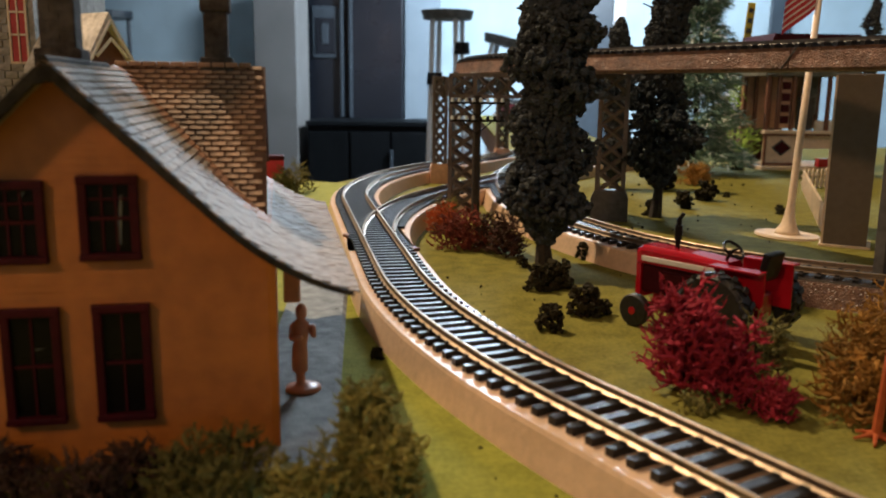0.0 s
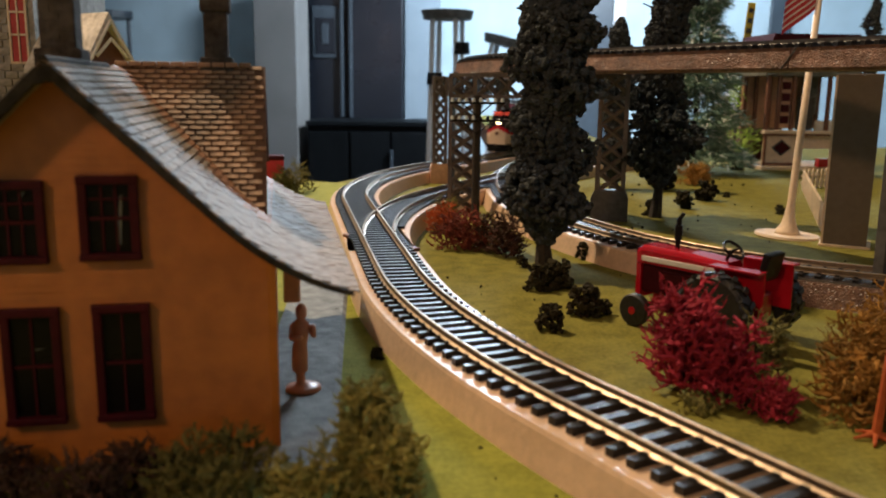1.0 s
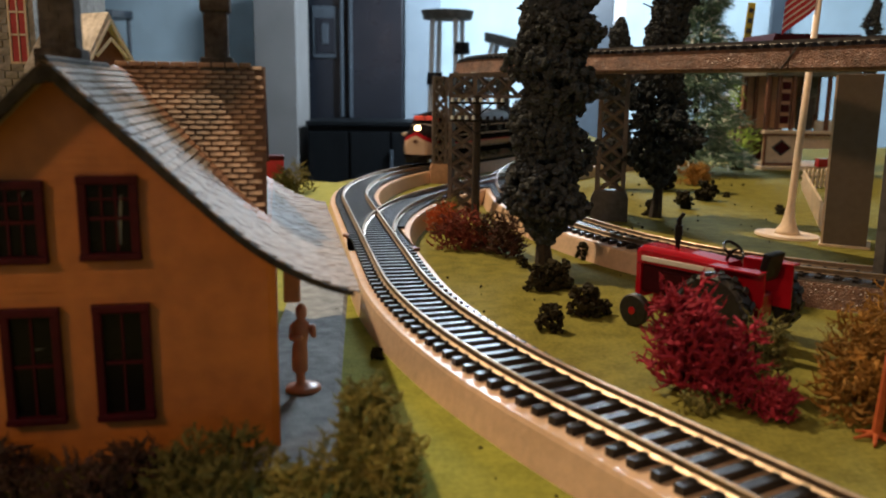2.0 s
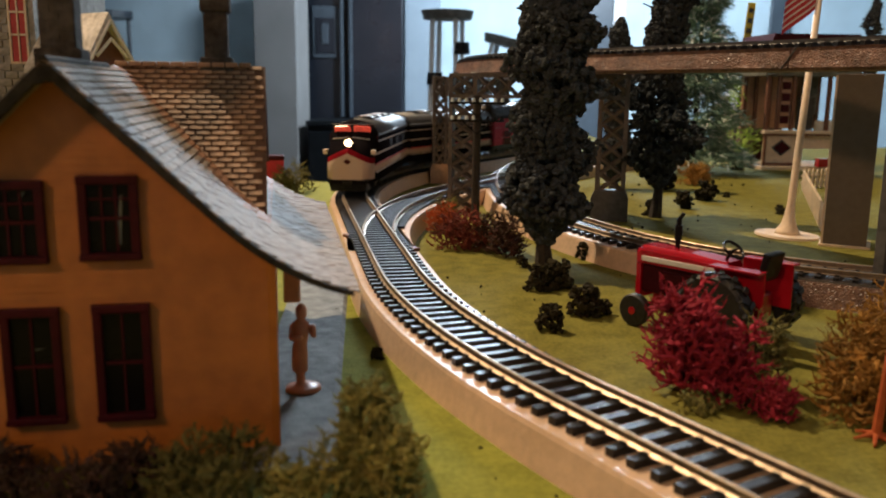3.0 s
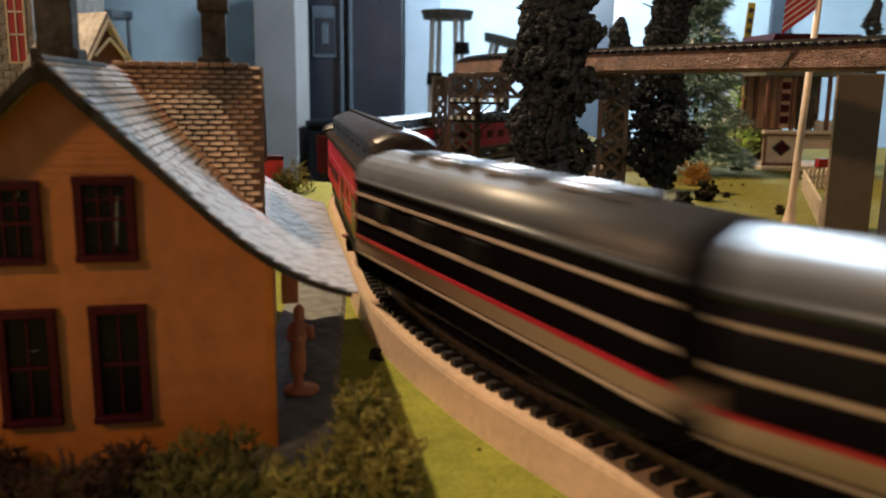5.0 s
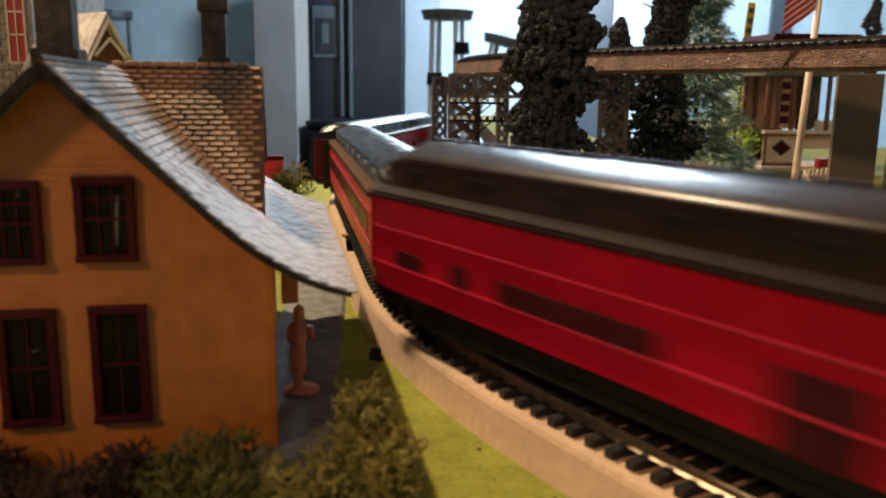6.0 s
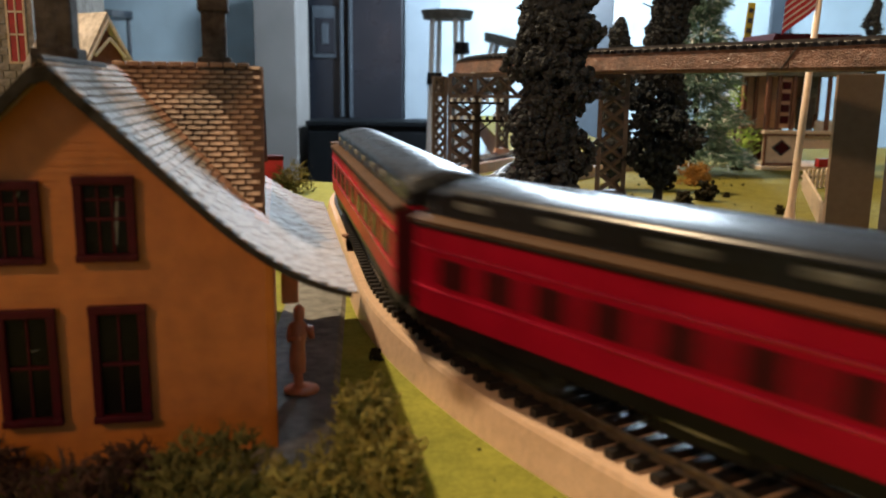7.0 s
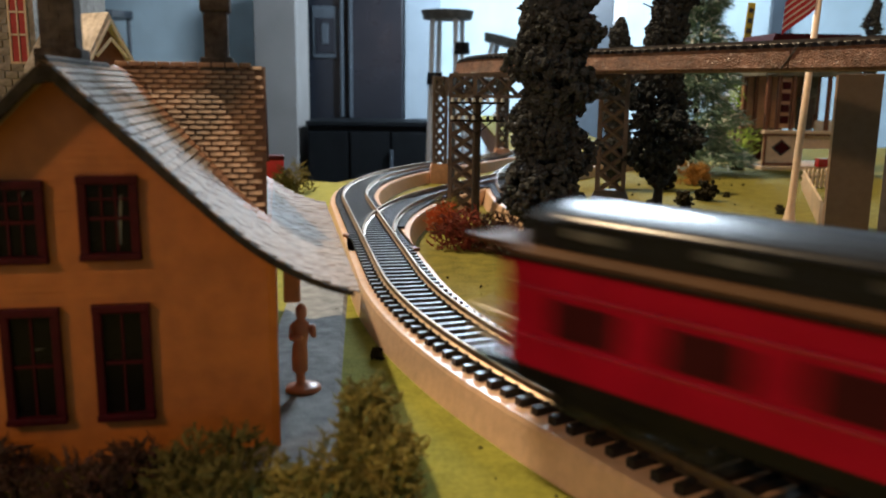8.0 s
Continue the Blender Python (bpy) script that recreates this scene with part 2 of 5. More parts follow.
# ---- the lines of the tracks ----
def make_line(x, y, heading, pieces, step=0.002):
    """Points (s, x, y, heading) along pieces of (length, curvature to the right)."""
    pts, s = [(0.0, x, y, heading)], 0.0
    for length, k in pieces:
        n = max(1, round(length / step))
        d = length / n
        for _ in range(n):
            mid = heading + k * d / 2
            x, y = x + math.sin(mid) * d, y + math.cos(mid) * d
            heading += k * d
            s += d
            pts.append((s, x, y, heading))
    return np.array(pts)


def on_line(line, s, side=0.0):
    """Place and heading at s, side metres to the right; straight past both ends."""
    if s < line[0, 0] or s > line[-1, 0]:
        e = line[0] if s < line[0, 0] else line[-1]
        d = s - e[0]
        x, y, h = e[1] + math.sin(e[3]) * d, e[2] + math.cos(e[3]) * d, e[3]
    else:
        x, y, h = (float(np.interp(s, line[:, 0], line[:, i])) for i in (1, 2, 3))
    return x + side * math.cos(h), y - side * math.sin(h), h


RAIL_TOP, BED_TOP = 0.016, 0.011
MAIN = make_line(0.1037, 0.1, -0.5427, [(0.1225, 0), (0.1705, 1 / 0.4746), (0.2293, 0), (0.29, 1 / 0.4275), (0.30, 0), (0.25, -1 / 0.504), (1.30, 0)])
# the part of the main line that lies towards the camera and curves away past it
BEND = 0.07
x, y, h = on_line(MAIN, BEND)
FRONT = make_line(x, y, h + math.pi, [(0.66, -1 / 0.42), (0.96, 0)])
ahead = FRONT[:0:-1].copy()
ahead[:, 0] = BEND - ahead[:, 0]
ahead[:, 3] -= math.pi
MAIN = np.concatenate([ahead, MAIN[MAIN[:, 0] >= BEND]])
# the branch leaves the turnout and curves away to the right
x, y, h = on_line(MAIN, 0.355)
BRANCH = make_line(x, y, h, [(0.225, 1 / 0.38), (0.5, 1 / 1.6)])
# the inner line on the far side of the tractor
INNER = make_line(0.36, 0.295, -1.17, [(0.17, 0), (0.148, 1 / 0.20), (0.22, 1 / 0.51), (0.30, 1 / 0.9)])


def sweep(line, s0, s1, profile, name, material, parent, step=0.006, smooth=False):
    """A profile of (side, z) carried along a line."""
    n = max(2, int((s1 - s0) / step) + 1)
    bm = bmesh.new()
    rings = []
    for i in range(n):
        s = s0 + (s1 - s0) * i / (n - 1)
        rings.append([(*on_line(line, s, side)[:2], z) for side, z in profile])
    loft(bm, rings)
    return part(name, bm, material, parent, smooth=smooth)


# ---- the room and the table ----
def room():
    def wall(name, size, place, material, label):
        bm = bmesh.new()
        slab(bm, size, place)
        return tagged(part(name, bm, material), label, "wall", kind="structure")
    wall("floor", (8.4, 12.4, 0.1), (0, 2.0, -0.95), M["floorboard"], "dark wooden floor of the room")
    wall("ceiling", (8.4, 12.4, 0.1), (0, 2.0, 1.75), M["room_white"], "white painted ceiling of the room")
    wall("wall_north", (8.4, 0.1, 2.6), (0, 7.0, 0.4), M["room_blue"], "pale blue painted wall behind the layout")
    wall("wall_south", (8.4, 0.1, 2.6), (0, -3.0, 0.4), M["room_white"], "plain white wall behind the camera")
    wall("wall_west", (0.1, 9.9, 2.6), (-4.0, 2.0, 0.4), M["room_blue"], "pale blue painted side wall")
    wall("wall_east", (0.1, 9.9, 2.6), (4.0, 2.0, 0.4), M["room_blue"], "pale blue painted wall beside the layout")
    bm = bmesh.new()
    slab(bm, (0.26, 0.5, 2.6), (-1.06, 5.6, 0.4), bevel=0.005)
    tagged(part("wall_end", bm, M["room_grey"]), "pale grey painted end of a wall beside the refrigerator", "wall", kind="structure")


def table():
    t = thing("layout_table", pose(0, 0, 0), "green-topped wooden table that carries the model railway", "table", kind="structure")
    edge = [(-1.3, 0.70), (-0.126, 0.775), (-0.098, 0.85), (-0.05, 0.955), (0.04, 1.13), (0.10, 1.32), (0.11, 2.95), (0.29, 2.95), (0.30, 1.45), (2.2, 1.45), (2.2, -1.7), (-1.3, -1.7)]
    bm = bmesh.new()
    a = [bm.verts.new((x, y, 0)) for x, y in edge]
    b = [bm.verts.new((x, y, -0.004)) for x, y in edge]
    bm.faces.new(a)
    for i in range(len(a)):
        bm.faces.new((a[i], a[(i + 1) % len(a)], b[(i + 1) % len(a)], b[i]))
    bmesh.ops.recalc_face_normals(bm, faces=bm.faces[:])
    part("grass_sheet", bm, M["grass"], t, "yellow-green grass mat")
    # thin sheet whose paler colour paints the cool light on the grass here
    sweep(MAIN, -0.25, 0.74, [(-0.30, 0.0), (-0.30, 0.0005), (-0.019, 0.0005), (-0.019, 0.0)], "lit_grass_strip", M["grass_lit"], t, step=0.02)
    bm = bmesh.new()
    a = [bm.verts.new((x, y, -0.004)) for x, y in edge]
    b = [bm.verts.new((x, y, -0.05)) for x, y in edge]
    bm.faces.new(a), bm.faces.new(b[::-1])
    for i in range(len(a)):
        bm.faces.new((a[i], a[(i + 1) % len(a)], b[(i + 1) % len(a)], b[i]))
    bmesh.ops.recalc_face_normals(bm, faces=bm.faces[:])
    part("board", bm, M["table"], t)
    for x, y in ((-1.2, -1.6), (2.1, -1.6), (-1.2, 0.6), (2.1, 1.35), (0.20, 2.85)):
        bm = bmesh.new()
        slab(bm, (0.07, 0.07, 0.85), (x, y, -0.475), bevel=0.004)
        part("leg", bm, M["table"], t)


# ---- track ----
BED = [(-0.0207, 0.0), (-0.0184, BED_TOP - 0.0012), (-0.0177, BED_TOP), (0.0177, BED_TOP), (0.0184, BED_TOP - 0.0012), (0.0207, 0.0)]


def rail_profile(c):
    z0, w = BED_TOP + 0.0022, 0.00062
    half = [(0.0013, z0), (0.0013, z0 + 0.0003), (0.0004, z0 + 0.0008), (0.0004, RAIL_TOP - 0.0010), (w, RAIL_TOP - 0.0007), (w, RAIL_TOP - 0.0003), (w - 0.0003, RAIL_TOP)]
    return [(c - a, z) for a, z in half] + [(c + a, z) for a, z in half[::-1]]


TIE_MESH = {}


def tie_mesh(width):
    if width not in TIE_MESH:
        bm = bmesh.new()
        slab(bm, (width, 0.0026, 0.0022), (0, 0, 0.0011))
        for sx in (-1, 1):
            for d in (-0.0015, 0.0015):
                slab(bm, (0.0012, 0.0018, 0.0007), (sx * 0.00865 + d, 0, 0.00245))
        me = bpy.data.meshes.new("tie")
        bm.to_mesh(me)
        bm.free()
        me.materials.append(M["tie"])
        TIE_MESH[width] = me
    return TIE_MESH[width]


def track(name, line, s0, s1, label, bed_from=None, bed_material=None, rails_from=None):
    t = thing(name, pose(0, 0, 0), label, "railway track", kind="structure")
    sweep(line, s0 if bed_from is None else bed_from, s1, BED, "roadbed", bed_material or M["bed"], t, smooth=False)
    for c in (-0.00865, 0.00865):
        sweep(line, s0 if rails_from is None else rails_from, s1, rail_profile(c), "rail", M["rail"], t)
    n = int((s1 - s0) / 0.0071)
    beds = []
    for i in range(n):
        s = s0 + (i + 0.5) * 0.0071
        x, y, h = on_line(line, s)
        low = 0.0004 if name == "branch_track" and s < 0.17 else 0.0
        beds.append(pose(x, y, BED_TOP - low, 0, 0, math.degrees(-h) + random.uniform(-1, 1)))
    for m in beds[:280]:
        share("tie", tie_mesh(0.0290), t, m)
    if beds[280:]:
        joined("far_ties", tie_mesh(0.0290), beds[280:], t, M["tie"])
    return t


# ---- foliage ----
def lichen(name, place, radius, height, material, label, category="bush", count=260, thick=0.0007, seed=1, group="", flat=1.0, stems=None):
    """A tangle of short forking twigs, as of dyed reindeer moss."""
    rng = random.Random(seed)
    t = thing(name, pose(*place, 0, 0, rng.uniform(0, 360)), label, category, group)
    verts, faces = [], []
    lobe_mesh = [([], []) for _ in range(7)]

    def twig(p, d, length, r, depth):
        nonlocal verts, faces
        segs = 3
        ring0 = None
        for k in range(segs + 1):
            q = d.to_track_quat("Z", "Y").to_matrix()
            rr = r * (1 - 0.22 * k)
            base = len(verts)
            for a in range(4):
                verts.append(p + q @ Vector((math.cos(a * 1.571) * rr, math.sin(a * 1.571) * rr, 0)))
            if ring0 is not None:
                for a in range(4):
                    faces.append((ring0 + a, ring0 + (a + 1) % 4, base + (a + 1) % 4, base + a))
            ring0 = base
            if k < segs:
                p = p + d * (length / segs)
                if p.z < 0.0008:
                    p.z = 0.0008
                    d.z = abs(d.z)
                d = (d + Vector((rng.uniform(-1, 1), rng.uniform(-1, 1), rng.uniform(-0.8, 0.9))) * 0.6).normalized()
                if depth and k >= 1:
                    e = (d + Vector((rng.uniform(-1, 1), rng.uniform(-1, 1), rng.uniform(-0.6, 1))) * 0.9).normalized()
                    twig(p.copy(), e, length * 0.62, rr * 0.85, depth - 1)
        faces.append((ring0, ring0 + 1, ring0 + 2, ring0 + 3))

    lobes = [(Vector((rng.uniform(-0.6, 0.6) * radius, rng.uniform(-0.6, 0.6) * radius * flat, 0)), rng.uniform(0.5, 1.0)) for _ in range(7)]
    for _ in range(int(count * 1.7)):
        which = rng.randrange(7)
        c, hh = lobes[which]
        verts, faces = lobe_mesh[which]
        u, v = rng.uniform(0, 6.283), rng.uniform(0, 1) ** 0.6
        rr = radius * 0.5 * v
        z = height * hh * rng.uniform(0.05, 0.95)
        sh = math.sqrt(max(0.05, 1 - (z / (height * hh)) ** 2))
        p = c + Vector((math.cos(u) * rr * sh, math.sin(u) * rr * sh * flat, z))
        d = Vector((math.cos(u) * rng.uniform(0.2, 1), math.sin(u) * rng.uniform(0.2, 1), rng.uniform(-0.3, 1.0))).normalized()
        twig(p, d, height * rng.uniform(0.09, 0.17), thick * rng.uniform(0.6, 1.2), 2)
    for vs, fs in lobe_mesh:
        if vs:
            raw_mesh("sprig", vs, fs, material, t)
    return t


ICO = None


def blob_data():
    global ICO
    if ICO is None:
        bm = bmesh.new()
        bmesh.ops.create_icosphere(bm, subdivisions=2, radius=1.0)
        ICO = (np.array([v.co[:] for v in bm.verts]), [tuple(v.index for v in f.verts) for f in bm.faces])
        bm.free()
    return ICO


def clumps(name, centres, material, parent, seed, rough=0.35):
    """Many small ragged lumps in one mesh."""
    v0, f0 = blob_data()
    rng = np.random.RandomState(seed)
    verts, faces = [], []
    for c, r in centres:
        k = 1 + rough * rng.uniform(-1, 1, (len(v0), 1))
        vv = v0 * k * r * rng.uniform(0.75, 1.25, (1, 3)) + np.array(c)
        base = len(verts)
        verts.extend(vv.tolist())
        faces.extend([tuple(i + base for i in f) for f in f0])
    return raw_mesh(name, verts, faces, material, parent)


def foam_tree(place, height, trunk_h, width, label, seed, lean=0.0, count=420, taper=0.5):
    rng = random.Random(seed)
    t = thing("tree", pose(*place, 0, lean, 0), label, "tree", "dark foam trees")
    bm = bmesh.new()
    rings = []
    for k in range(9):
        z = height * 0.9 * k / 8
        r = 0.0034 * (1 - 0.85 * k / 8) * (1.5 if k == 0 else 1)
        w = 0.0012 * math.sin(k * 1.7 + seed)
        rings.append([(w + r * math.cos(a * 0.785), r * math.sin(a * 0.785), z) for a in range(8)])
    loft(bm, rings)
    for k in range(14):
        z = trunk_h + (height * 0.8 - trunk_h) * k / 14
        a = rng.uniform(0, 6.28)
        bar(bm, (0, 0, z), (math.cos(a) * width * 0.2, math.sin(a) * width * 0.2, z + 0.008), 0.0012, r2=0.0004)
    part("trunk", bm, M["bark"], t)
    cs = []
    bulges = [(rng.uniform(0, 6.28), rng.uniform(0.1, 0.95), rng.uniform(0.12, 0.34)) for _ in range(22)]
    for _ in range(int(count * 1.45)):
        u = rng.random()
        z = trunk_h + (height - trunk_h) * u
        a = rng.uniform(0, 6.28)
        env = min(1.0, (u / 0.12) ** 0.6) * (1 - taper * max(0, u - 0.25) / 0.75) * (1 if u < 0.93 else (1 - u) / 0.07 * 0.7 + 0.3)
        wob = 1.0
        for ba, bu, bs in bulges:
            wob += bs * math.exp(-((u - bu) / 0.05) ** 2) * max(0, math.cos(a - ba)) - 0.035
        rr = width / 2 * env * (0.07 + 0.97 * wob) * (1 - 0.72 * rng.random() ** 1.9)
        if rng.random() < 0.10:
            rr *= rng.uniform(1.05, 1.22)
        cs.append(((math.cos(a) * rr, math.sin(a) * rr, z), rng.uniform(0.0008, 0.0022)))
    clumps("crown", cs, M["foam_dark"], t, seed, 0.5)
    return t


def small_clump(place, size, seed, count=64, name="shrub", label="dark brown clump of ground foam on the grass"):
    rng = random.Random(seed)
    t = thing(name, pose(*place), label, "shrub", "foam clumps")
    cs = []
    for _ in range(count):
        a, r, z = rng.uniform(0, 6.28), size * 0.5 * math.sqrt(rng.random()), size * 0.85 * rng.random()
        r *= math.sqrt(max(0.1, 1 - (z / size) ** 2))
        cs.append(((math.cos(a) * r, math.sin(a) * r, max(0.001, z)), size * rng.uniform(0.05, 0.13)))
    clumps("foam", cs, M["clump"], t, seed, 0.5)
    return t


def pine(place, height, width, label, seed):
    rng = random.Random(seed)
    t = thing("pine_tree", pose(*place), label, "tree")
    bm = bmesh.new()
    rod(bm, 0.004, 0.001, height, (0, 0, 0), seg=8)
    part("trunk", bm, M["bark"], t)
    for nm, m_, n, th in (("needles", M["needle"], 12000, 0.0008), ("frost", M["frost"], 1700, 0.0005)):
        verts, faces = [], []
        for _ in range(n):
            u = rng.random() ** 1.25
            z = height * (0.08 + 0.92 * u)
            tier = 0.72 + 0.28 * math.sin(u * 42)
            R = width / 2 * (1 - u) * tier + 0.004
            a = rng.uniform(0, 6.28)
            r0 = R * (rng.uniform(0.25, 1.0) if nm == "needles" else rng.uniform(0.8, 1.02))
            p = Vector((math.cos(a) * r0, math.sin(a) * r0, z - r0 * 0.25))
            d = Vector((math.cos(a) + rng.uniform(-0.6, 0.6), math.sin(a) + rng.uniform(-0.6, 0.6), rng.uniform(-0.7, 0.5))).normalized()
            e = p + d * rng.uniform(0.006, 0.014)
            sd = d.cross(Vector((rng.uniform(-1, 1), rng.uniform(-1, 1), 1))).normalized() * th * rng.uniform(0.8, 1.8)
            up = d.cross(sd).normalized() * th
            b = len(verts)
            verts += [p + sd, p - sd * 0.5 + up, p - sd * 0.5 - up, e]
            faces += [(b, b + 1, b + 3), (b + 1, b + 2, b + 3), (b + 2, b, b + 3)]
        raw_mesh(nm, verts, faces, m_, t)
    return t


# ---- the train ----
def body_ring(y, half, z0, z1, r, crown, n=5):
    """A car's cross section at y: straight sides, rounded shoulders, arched roof."""
    pts = [(-half, y, z0), (-half, y, z1 - r)]
    for k in range(1, n + 1):
        a = math.pi / 2 * k / n
        pts.append((-half + r * (1 - math.cos(a)), y, z1 - r + r * math.sin(a)))
    for k in range(1, 6):
        u = k / 6
        x = (-half + r) + (2 * half - 2 * r) * u
        pts.append((x, y, z1 + crown * (1 - (2 * u - 1) ** 2)))
    for k in range(n, -1, -1):
        a = math.pi / 2 * k / n
        pts.append((half - r * (1 - math.cos(a)), y, z1 - r + r * math.sin(a)))
    pts.append((half, y, z0))
    return pts


def truck(parent, y, wheels=2):
    bm = bmesh.new()
    L = 0.034 if wheels == 2 else 0.044
    for sx in (-1, 1):
        slab(bm, (0.0024, L, 0.0045), (sx * 0.0135, y, 0.0068), bevel=0.0006)
        for k in range(wheels):
            yy = y + (k / (wheels - 1) - 0.5) * L * 0.72
            slab(bm, (0.0030, 0.0065, 0.0050), (sx * 0.0142, yy, 0.0058), bevel=0.0008)
    slab(bm, (0.026, 0.010, 0.004), (0, y, 0.0085))
    tr = part("truck", bm, M["black"], parent, "black truck frame")
    for k in range(wheels):
        yy = y + (k / (wheels - 1) - 0.5) * L * 0.72
        bm = bmesh.new()
        for sx in (-1, 1):
            rod(bm, 0.0055, 0.0055, 0.0022, (sx * 0.0088 - 0.0011, yy, 0.0055), (0, 90, 0), seg=20)
            rod(bm, 0.0064, 0.0064, 0.0006, (sx * 0.0078 - 0.0003, yy, 0.0055), (0, 90, 0), seg=20)
        rod(bm, 0.0012, 0.0012, 0.018, (-0.009, yy, 0.0055), (0, 90, 0), seg=8)
        part("wheelset", bm, M["girder_dark"], tr)


def coupler(parent, y, sign):
    bm = bmesh.new()
    slab(bm, (0.003, 0.008, 0.0025), (0, y + sign * 0.002, 0.0095))
    slab(bm, (0.005, 0.003, 0.004), (0.001, y + sign * 0.006, 0.0095), bevel=0.0006)
    part("coupler", bm, M["black"], parent)


def loco(name, length, cab, label):
    t = thing(name, pose(0, 0, 0), label, "locomotive", "passenger train")
    hl, half, z0, z1 = length / 2 - 0.003, 0.0178, 0.0078, 0.0515
    front = hl
    bm = bmesh.new()
    rings = [body_ring(-hl, half, z0, z1, 0.0105, 0.0016)]
    rings.append(body_ring(hl - (0.030 if cab else 0.0), half, z0, z1, 0.0105, 0.0016))
    if cab:
        for dy, zt, w, r in ((-0.024, 0.0500, half, 0.0105), (-0.0165, 0.0400, half * 0.985, 0.010), (-0.010, 0.0375, half * 0.95, 0.011),
                             (-0.005, 0.0350, half * 0.87, 0.012), (-0.0015, 0.0315, half * 0.74, 0.011), (0.0, 0.0275, half * 0.60, 0.009)):
            rings.append(body_ring(hl + dy, w, z0, zt, r, 0.0012))
    loft(bm, rings)
    for f in bm.faces:
        f.smooth = abs(f.normal.y) < 0.98
    body = part("body", bm, livery(front) if cab else livery(None), t, "gloss black shell with a cream lower band")
    bm = bmesh.new()
    y1 = hl - (0.031 if cab else 0.001)
    a = body_ring(-hl - 0.0003, half + 0.0004, z1 - 0.0085, z1 + 0.0004, 0.0105, 0.0016)
    b = body_ring(y1, half + 0.0004, z1 - 0.0085, z1 + 0.0004, 0.0105, 0.0016)
    loft(bm, [a, b])
    for f in bm.faces:
        f.smooth = abs(f.normal.y) < 0.9
    roof = part("roof", bm, M["loco_roof"], t, "glossy dark grey rounded roof")
    for k in range(4):
        bm = bmesh.new()
        y = -hl + 0.03 + k * (y1 + hl - 0.05) / 3.4
        rod(bm, 0.0075, 0.0070, 0.0016, (0, y, z1 + 0.0012), seg=20)
        for q in range(-2, 3):
            slab(bm, (0.011, 0.0007, 0.0008), (0, y + q * 0.0022, z1 + 0.0030))
        part("roof_fan", bm, M["loco_roof"], roof)
    for k in range(3):
        bm = bmesh.new()
        slab(bm, (0.013, 0.016, 0.0018), (0, -hl + 0.052 + k * (y1 + hl - 0.05) / 3.4, z1 + 0.0020), bevel=0.0006)
        slab(bm, (0.009, 0.012, 0.0010), (0, -hl + 0.052 + k * (y1 + hl - 0.05) / 3.4, z1 + 0.0032), bevel=0.0004)
        part("roof_hatch", bm, M["silver"], roof, "silvery roof hatch")
    y2 = hl - (0.020 if cab else 0.001)
    for sx in (-1, 1):
        for z, h, mm, nm in ((0.0375, 0.0010, M["loco_cream"], "side_stripe"), (0.0285, 0.0014, M["loco_cream"], "side_stripe"), (0.0207, 0.0012, M["loco_red"], "red_stripe"), (0.0146, 0.0007, M["loco_cream"], "sill_stripe")):
            bm = bmesh.new()
            yb = y2 if z < 0.03 else y1
            slab(bm, (0.0006, yb + hl - 0.001, h), (sx * (half + 0.0001), (yb - hl) / 2, z))
            part(nm, bm, mm, t)
        for k in range(3):
            bm = bmesh.new()
            y = -hl + 0.03 + k * 0.036
            slab(bm, (0.0008, 0.012, 0.0058), (sx * (half + 0.0001), y, 0.0330), bevel=0.0003)
            for q in range(5):
                slab(bm, (0.0012, 0.0112, 0.0005), (sx * (half + 0.0003), y, 0.0308 + q * 0.0011))
            part("side_grille", bm, M["black"], t, "black louvred side grille")
    bm = bmesh.new()
    slab(bm, (0.028, length * 0.42, 0.0065), (0, 0, 0.0072), bevel=0.001)
    part("underframe_tank", bm, M["black"], t)
    if cab:
        w = part_windows(t, hl)
        bm = bmesh.new()
        rod(bm, 0.0034, 0.0031, 0.004, (0, hl - 0.0085, 0.0366), (-80, 0, 0), seg=20)
        hp = part("headlight_housing", bm, M["loco_black"], t)
        bm = bmesh.new()
        rod(bm, 0.0028, 0.0024, 0.0011, (0, hl - 0.0046, 0.0374), (-80, 0, 0), seg=20)
        part("headlight", bm, M["lens"], hp, "lit warm white headlight")
        for sx in (-1, 1):
            bm = bmesh.new()
            slab(bm, (0.0036, 0.0056, 0.0036), (sx * (half * 0.99), hl - 0.0100, 0.0305), (0, 0, -sx * 12), bevel=0.0010)
            part("number_board", bm, M["cream"], t, "pale side marker board")
            bm = bmesh.new()
            slab(bm, (0.0006, 0.0050, 0.0036), (sx * (half + 0.0001), hl - 0.0265, 0.0405), bevel=0.0006)
            part("cab_window", bm, M["car_glass"], t, "dark cab side window")
        bm = bmesh.new()
        prism(bm, [(-0.003, 0.0), (0, -0.0021), (0.003, 0.0), (0, 0.0021)], 0.0008, pose(0, hl - 0.0004, 0.0240))
        part("nose_emblem", bm, M["maroon"], t, "dark red diamond emblem on the nose")
        bm = bmesh.new()
        prism(bm, [(-0.0150, 0.0115), (-0.0125, 0.0022), (0.0125, 0.0022), (0.0150, 0.0115)], 0.0035, pose(0, hl - 0.0050, 0))
        slab(bm, (0.008, 0.003, 0.004), (0, hl - 0.001, 0.0075), bevel=0.0008)
        part("pilot", bm, M["black"], t, "black pilot plate")
    else:
        coupler(t, hl, 1)
    coupler(t, -hl, -1)
    truck(t, -length * 0.31, 2)
    truck(t, length * 0.28, 2)
    return t


